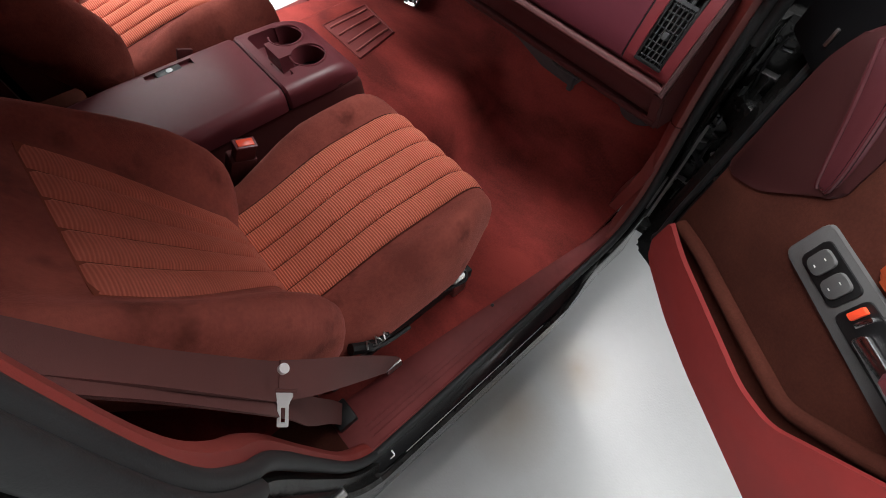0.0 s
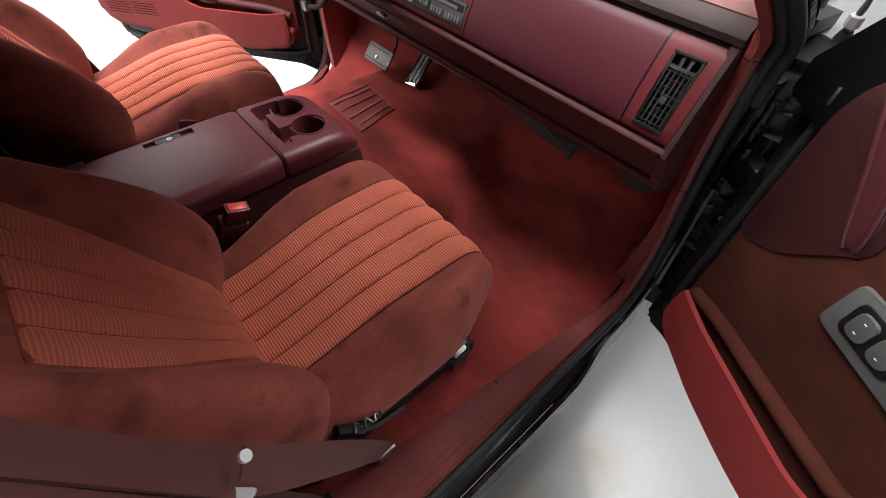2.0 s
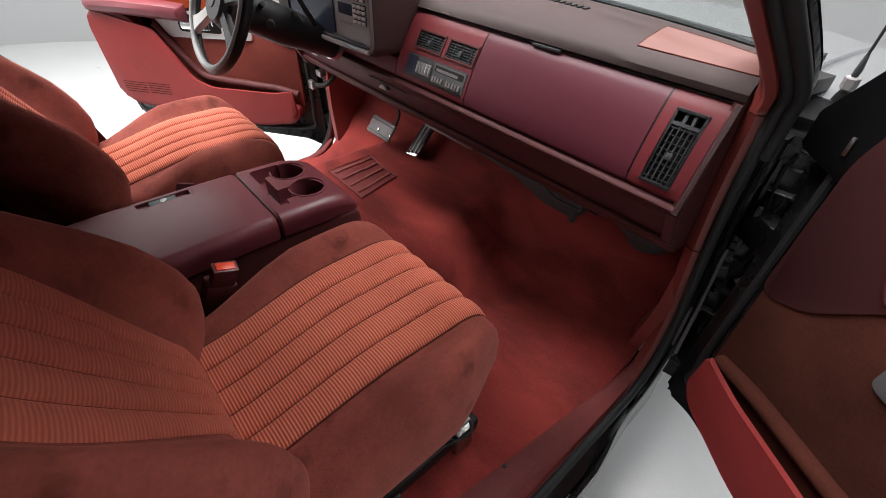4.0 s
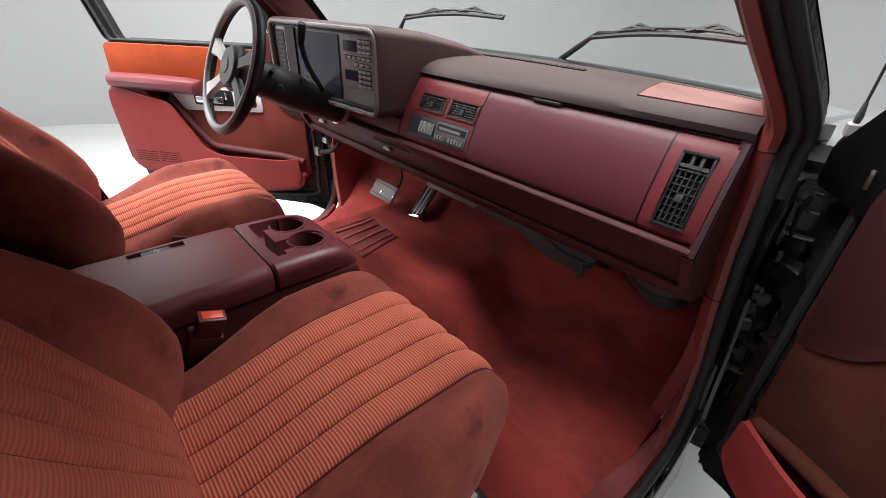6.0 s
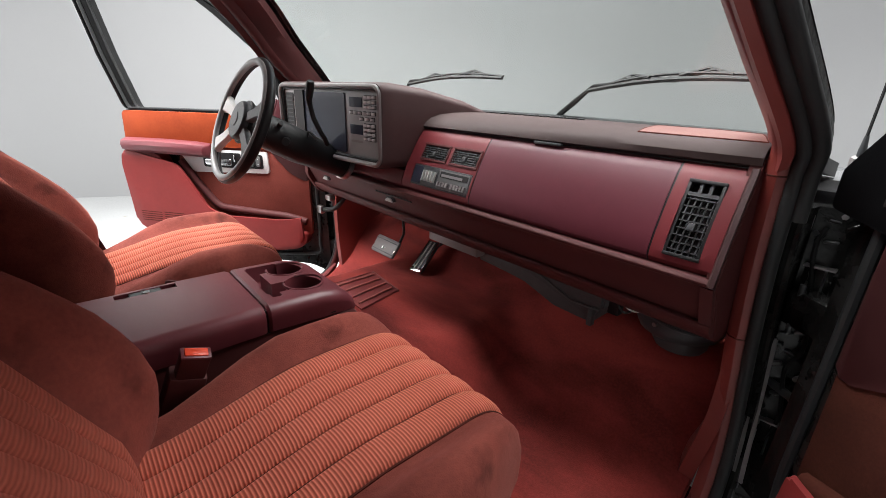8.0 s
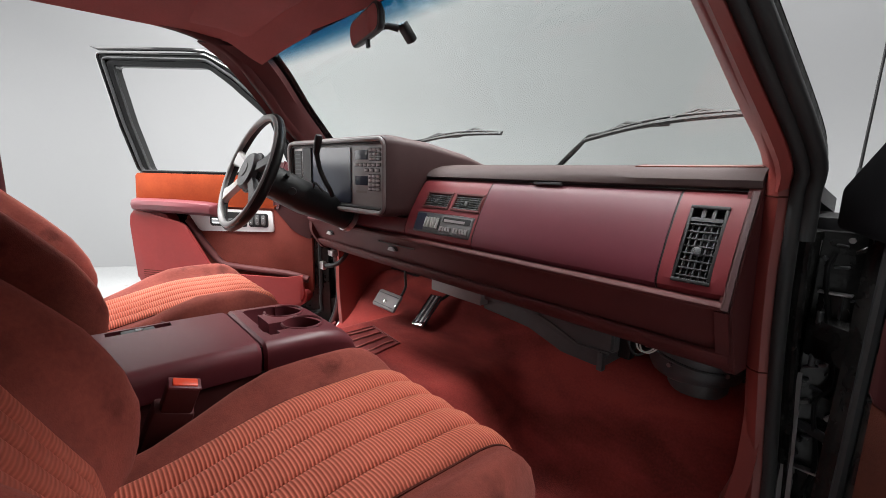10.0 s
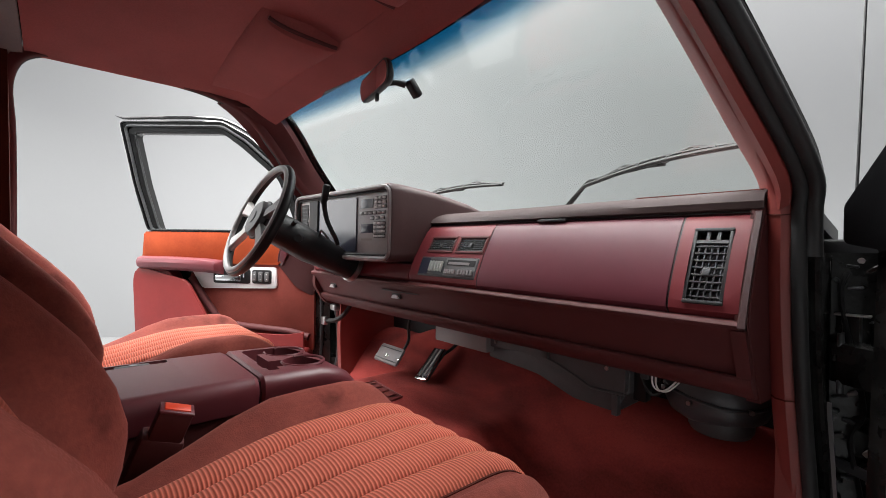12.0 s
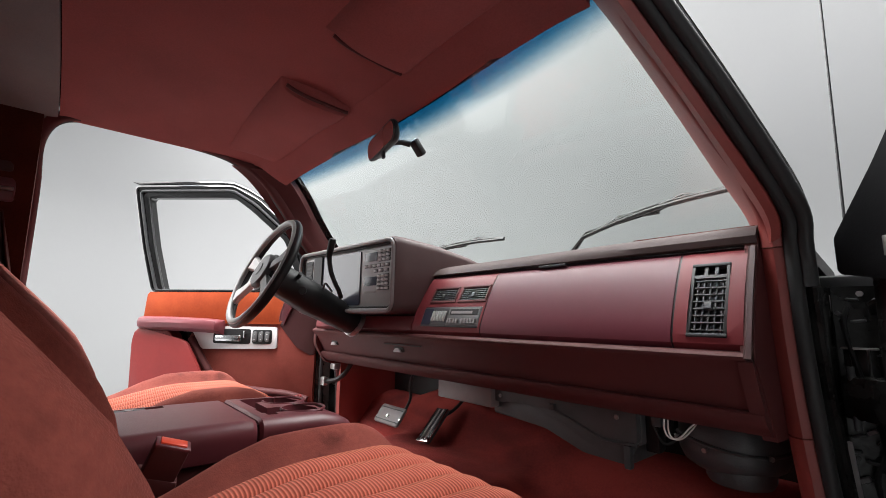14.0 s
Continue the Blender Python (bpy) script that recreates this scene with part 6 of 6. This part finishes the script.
    part("frame_seal", tube([at(a, 0.0, b) for a, b in ring(0.038)], 0.0075, 8, True), RUBBER, d, "black rubber frame seal")
    part("frame_flange", tube([at(a, -0.004, b) for a, b in ring(0.064)], 0.0070, 8, True), FRAMEPAINT, d, "glossy outer flange of the frame")
    part("drip_flange", tube([at(a, -0.010, b) for a, b in ((0.30, 1.718), (0.44, 1.822), (0.52, 1.868), (0.60, 1.902), (0.70, 1.912), (1.0, 1.921), (1.17, 1.924), (1.222, 1.938))], [0.003, 0.008, 0.009, 0.009, 0.009, 0.009, 0.008, 0.001], 8), FRAMEPAINT, d, "glossy flange along the frame's top")
    for z in (0.98, 0.90):
        part("door_latch", box(at(1.008, -0.03, z), (0.012, 0.03, 0.045), 0.004, Matrix((D, N, Vector((0, 0, 1)))).transposed()), BLACK, d, "black door latch")
    part("glass_run", tube([at(a, -0.012, b) for a, b in ring(0.006)], 0.007, 8, True), RUBBER, d)
    part("belt_seal", box(at(0.55, 0.0, 1.344) , (0.86, 0.02, 0.012), 0.004, Matrix((D, N, Vector((0, 0, 1)))).transposed()), RUBBER, d, "black belt line seal")
    part("mirror_patch", plate([(-0.018, 1.30), (-0.018, 1.36), (0.055, 1.465), (0.13, 1.585), (0.20, 1.60), (0.19, 1.50), (0.113, 1.395), (0.085, 1.33), (0.08, 1.28)], -0.02, 0.030, 0.006, 0.003), PATCHBLACK, d, "black mirror corner patch")
    part("patch_clip", box(at(0.060, 0.032, 1.335), (0.007, 0.004, 0.03), 0.001, Matrix((D, N, Vector((0, 0, 1)))).transposed()), STEEL, d, "small bright clip")
    # shut face hardware
    for z in (0.72, 1.10):
        part("hinge", box(at(-0.02, -0.02, z), (0.09, 0.05, 0.07), 0.008, Matrix((D, N, Vector((0, 0, 1)))).transposed()), JAMB, d, "black door hinge")
        part("hinge_pin", tube([at(-0.045, 0.0, z - 0.05), at(-0.045, 0.0, z + 0.05)], 0.005, 10), DARKGREY, d, "dull hinge pin")
    part("check_strap", box(at(-0.03, -0.03, 0.92), (0.13, 0.008, 0.018), 0.003, Matrix((D, N, Vector((0, 0, 1)))).transposed()), DARKGREY, d, "worn steel check strap")
    part("wire_boot", tube(crom([at(0.01, -0.04, 1.0), at(-0.03, -0.06, 0.99), at(-0.08, -0.05, 1.0)], 6), [0.014 + 0.003 * (k % 2) for k in range(13)], 10), BLACK, d, "ribbed rubber wiring boot")
    part("edge_seal", tube(crom([at(0.055, 0.015, 1.33), at(0.05, 0.015, 1.0), at(0.05, 0.015, 0.75), at(0.09, 0.015, 0.68), at(0.5, 0.015, 0.665), at(0.90, 0.010, 0.68), at(0.985, 0.005, 0.75), at(0.985, 0.005, 1.1)], 6), 0.009, 8), RUBBER, d, "black rubber edge seal")
    return d


door(1, 55, "open black passenger door with brown and red inner panel")
door(-1, 50, "open black driver door with orange velour and red panel")

# ---- mirror, visors, belt guide ----
mir = thing("rear_view_mirror", (-0.03, 0.60, 1.74), "black rear view mirror on a windscreen stalk", "mirror")
mm = look((-0.05, 0.56, 1.735), (-0.22, -0.2, 1.66))
mr3 = mm.to_3x3()
MC = Vector((-0.05, 0.56, 1.735))
part("mirror_shell", loft([[MC + mr3 @ Vector((a * s, b * s, d)) for a, b in rrect(-0.115, -0.033, 0.115, 0.033, 0.03, 6)] for s, d in ((0.5, 0.024), (0.82, 0.019), (0.97, 0.009), (1.0, 0.0), (0.985, -0.004), (0.95, -0.004))]), BLACK, mir)
part("mirror_face", prism(rrect(-0.108, -0.028, 0.108, 0.028, 0.026, 6), lambda a, b, d: MC + mr3 @ Vector((a, b, d)), -0.006, -0.003), MIRRORGLASS, mir, "mirror glass")
part("mirror_tab", box(MC + mr3 @ Vector((0, -0.042, 0.004)), (0.016, 0.02, 0.008), 0.002, mr3), BLACK, mir)
part("mirror_stalk", tube([MC + mr3 @ Vector((0, 0, 0.03)), (-0.035, 0.62, 1.745), (-0.022, 0.645, 1.742)], [0.009, 0.008, 0.010], 10), BLACK, mir)
part("mirror_foot", box((-0.015, 0.668, 1.735), (0.03, 0.022, 0.055), 0.006, Matrix.Rotation(radians(42), 3, "X")), BLACK, mir)
for side in (1, -1):
    def vis(u, v, side=side):
        x = side * (0.135 + 0.50 * u)
        y = 0.285 + 0.225 * v
        a, b = abs(2 * u - 1) ** (9 if u < 0.5 else 3), abs(2 * v - 1) ** 2
        e = max(0.0, 1 - a) ** 0.4 * max(0.0, 1 - b) ** 0.6
        return (x, y - 0.05 * u * v, roof_z(x, y) - 0.001 - (0.056 - 0.036 * u) * e)
    sv = thing("sun_visor", (side * 0.38, 0.40, 1.84), "maroon cloth sun visor folded against the headliner", "sun visor", "sun visors")
    part("visor_pad", slab(vis, 24, 16, (0, 0, 0.008)), HEADLINER, sv)
    # Dark rod added for the shadow slot at the visor's inner end.
    part("visor_end_shade", tube([Vector(vis(0.014, 0.08 + 0.84 * k / 12)) for k in range(13)], 0.0055, 8), PADLOW, sv, "dark strip for the shade at the inner end of the visor")
    g = thing("belt_guide", (side * 0.75, -0.26, 1.58), "maroon belt guide on the rear pillar", "belt guide", "belt guides")
    part("guide_plate", box((side * 0.755, -0.28, 1.58), (0.02, 0.075, 0.09), 0.008), MAROON, g)
    part("guide_bar", tube([(side * 0.735, -0.315, 1.57), (side * 0.735, -0.245, 1.57)], 0.006, 8), STEEL, g, "steel guide bar")
    part("guide_cover", box((side * 0.745, -0.28, 1.64), (0.03, 0.06, 0.04), 0.010), PAD, g)

# ---- wipers and antenna ----
def on_screen(x, z, lift=0.016):
    return Vector((x, screen(x, z) + lift * 0.57, z + lift * 0.82))


def wiper(pivot, hold, tips, label):
    w = thing("windscreen_wiper", pivot, label, "wiper", "windscreen wipers")
    a, b = tips
    blade = [on_screen(a[0] + (b[0] - a[0]) * k / 12, a[1] + (b[1] - a[1]) * k / 12 + 0.013 * math.sin(math.pi * k / 12)) for k in range(13)]
    part("rubber_blade", tube(blade, 0.006, 6), RUBBER, w)
    up = Vector((0, 0.012, 0.012))
    part("blade_spine", tube([p + up * 0.5 * (1 + math.sin(math.pi * k / 12)) for k, p in enumerate(blade)], 0.0035, 6), BLACK, w)
    mid = on_screen((a[0] + b[0]) / 2, (a[1] + b[1]) / 2, 0.034)
    for i, j in ((2, 5), (7, 10)):
        part("yoke", tube([blade[i] + up * 0.6, (blade[i] + blade[j]) / 2 + up * 1.8, blade[j] + up * 0.6], 0.004, 6), BLACK, w)
    part("yoke", tube([blade[3] + up * 1.4, mid, blade[9] + up * 1.4], [0.004, 0.007, 0.004], 6), BLACK, w)
    part("blade_clip", box(mid, (0.045, 0.014, 0.012), 0.003), DARKGREY, w, "grey clip")
    h = on_screen(*hold, 0.026)
    part("wiper_arm", tube([Vector(pivot), Vector(pivot).lerp(h, 0.55), h, mid], [0.009, 0.008, 0.005, 0.004], 8), BLACK, w, "black wiper arm")
    return w


wiper((0.105, 1.215, 1.395), (0.30, 1.462), ((0.285, 1.458), (0.745, 1.480)), "black wiper parked on the passenger side of the windscreen")
wiper((-0.66, 1.12, 1.395), (-0.46, 1.472), ((-0.47, 1.468), (-0.012, 1.490)), "black wiper parked before the driver")
an = thing("radio_antenna", (0.866, 1.145, 1.31), "thin black whip antenna on the fender", "antenna")
part("antenna_base", tube([(0.866, 1.148, 1.305), (0.866, 1.146, 1.318), (0.866, 1.143, 1.334)], [0.017, 0.014, 0.008], 14), BLACK, an, "black antenna base")
part("antenna_nut", tube([(0.866, 1.143, 1.332), (0.866, 1.140, 1.336), (0.866, 1.139, 1.356), (0.866, 1.138, 1.360)], [0.010, 0.014, 0.014, 0.009], 6), GREY, an, "grey hexagonal antenna nut")
part("antenna_neck", tube([(0.866, 1.138, 1.358), (0.867, 1.134, 1.372), (0.867, 1.130, 1.400)], [0.0062, 0.0068, 0.0036], 10), DARKGREY, an)
part("mast", tube([(0.867, 1.130, 1.398), (0.882, 1.165, 2.3)], [0.0030, 0.0016], 6), BLACK, an, "thin mast")
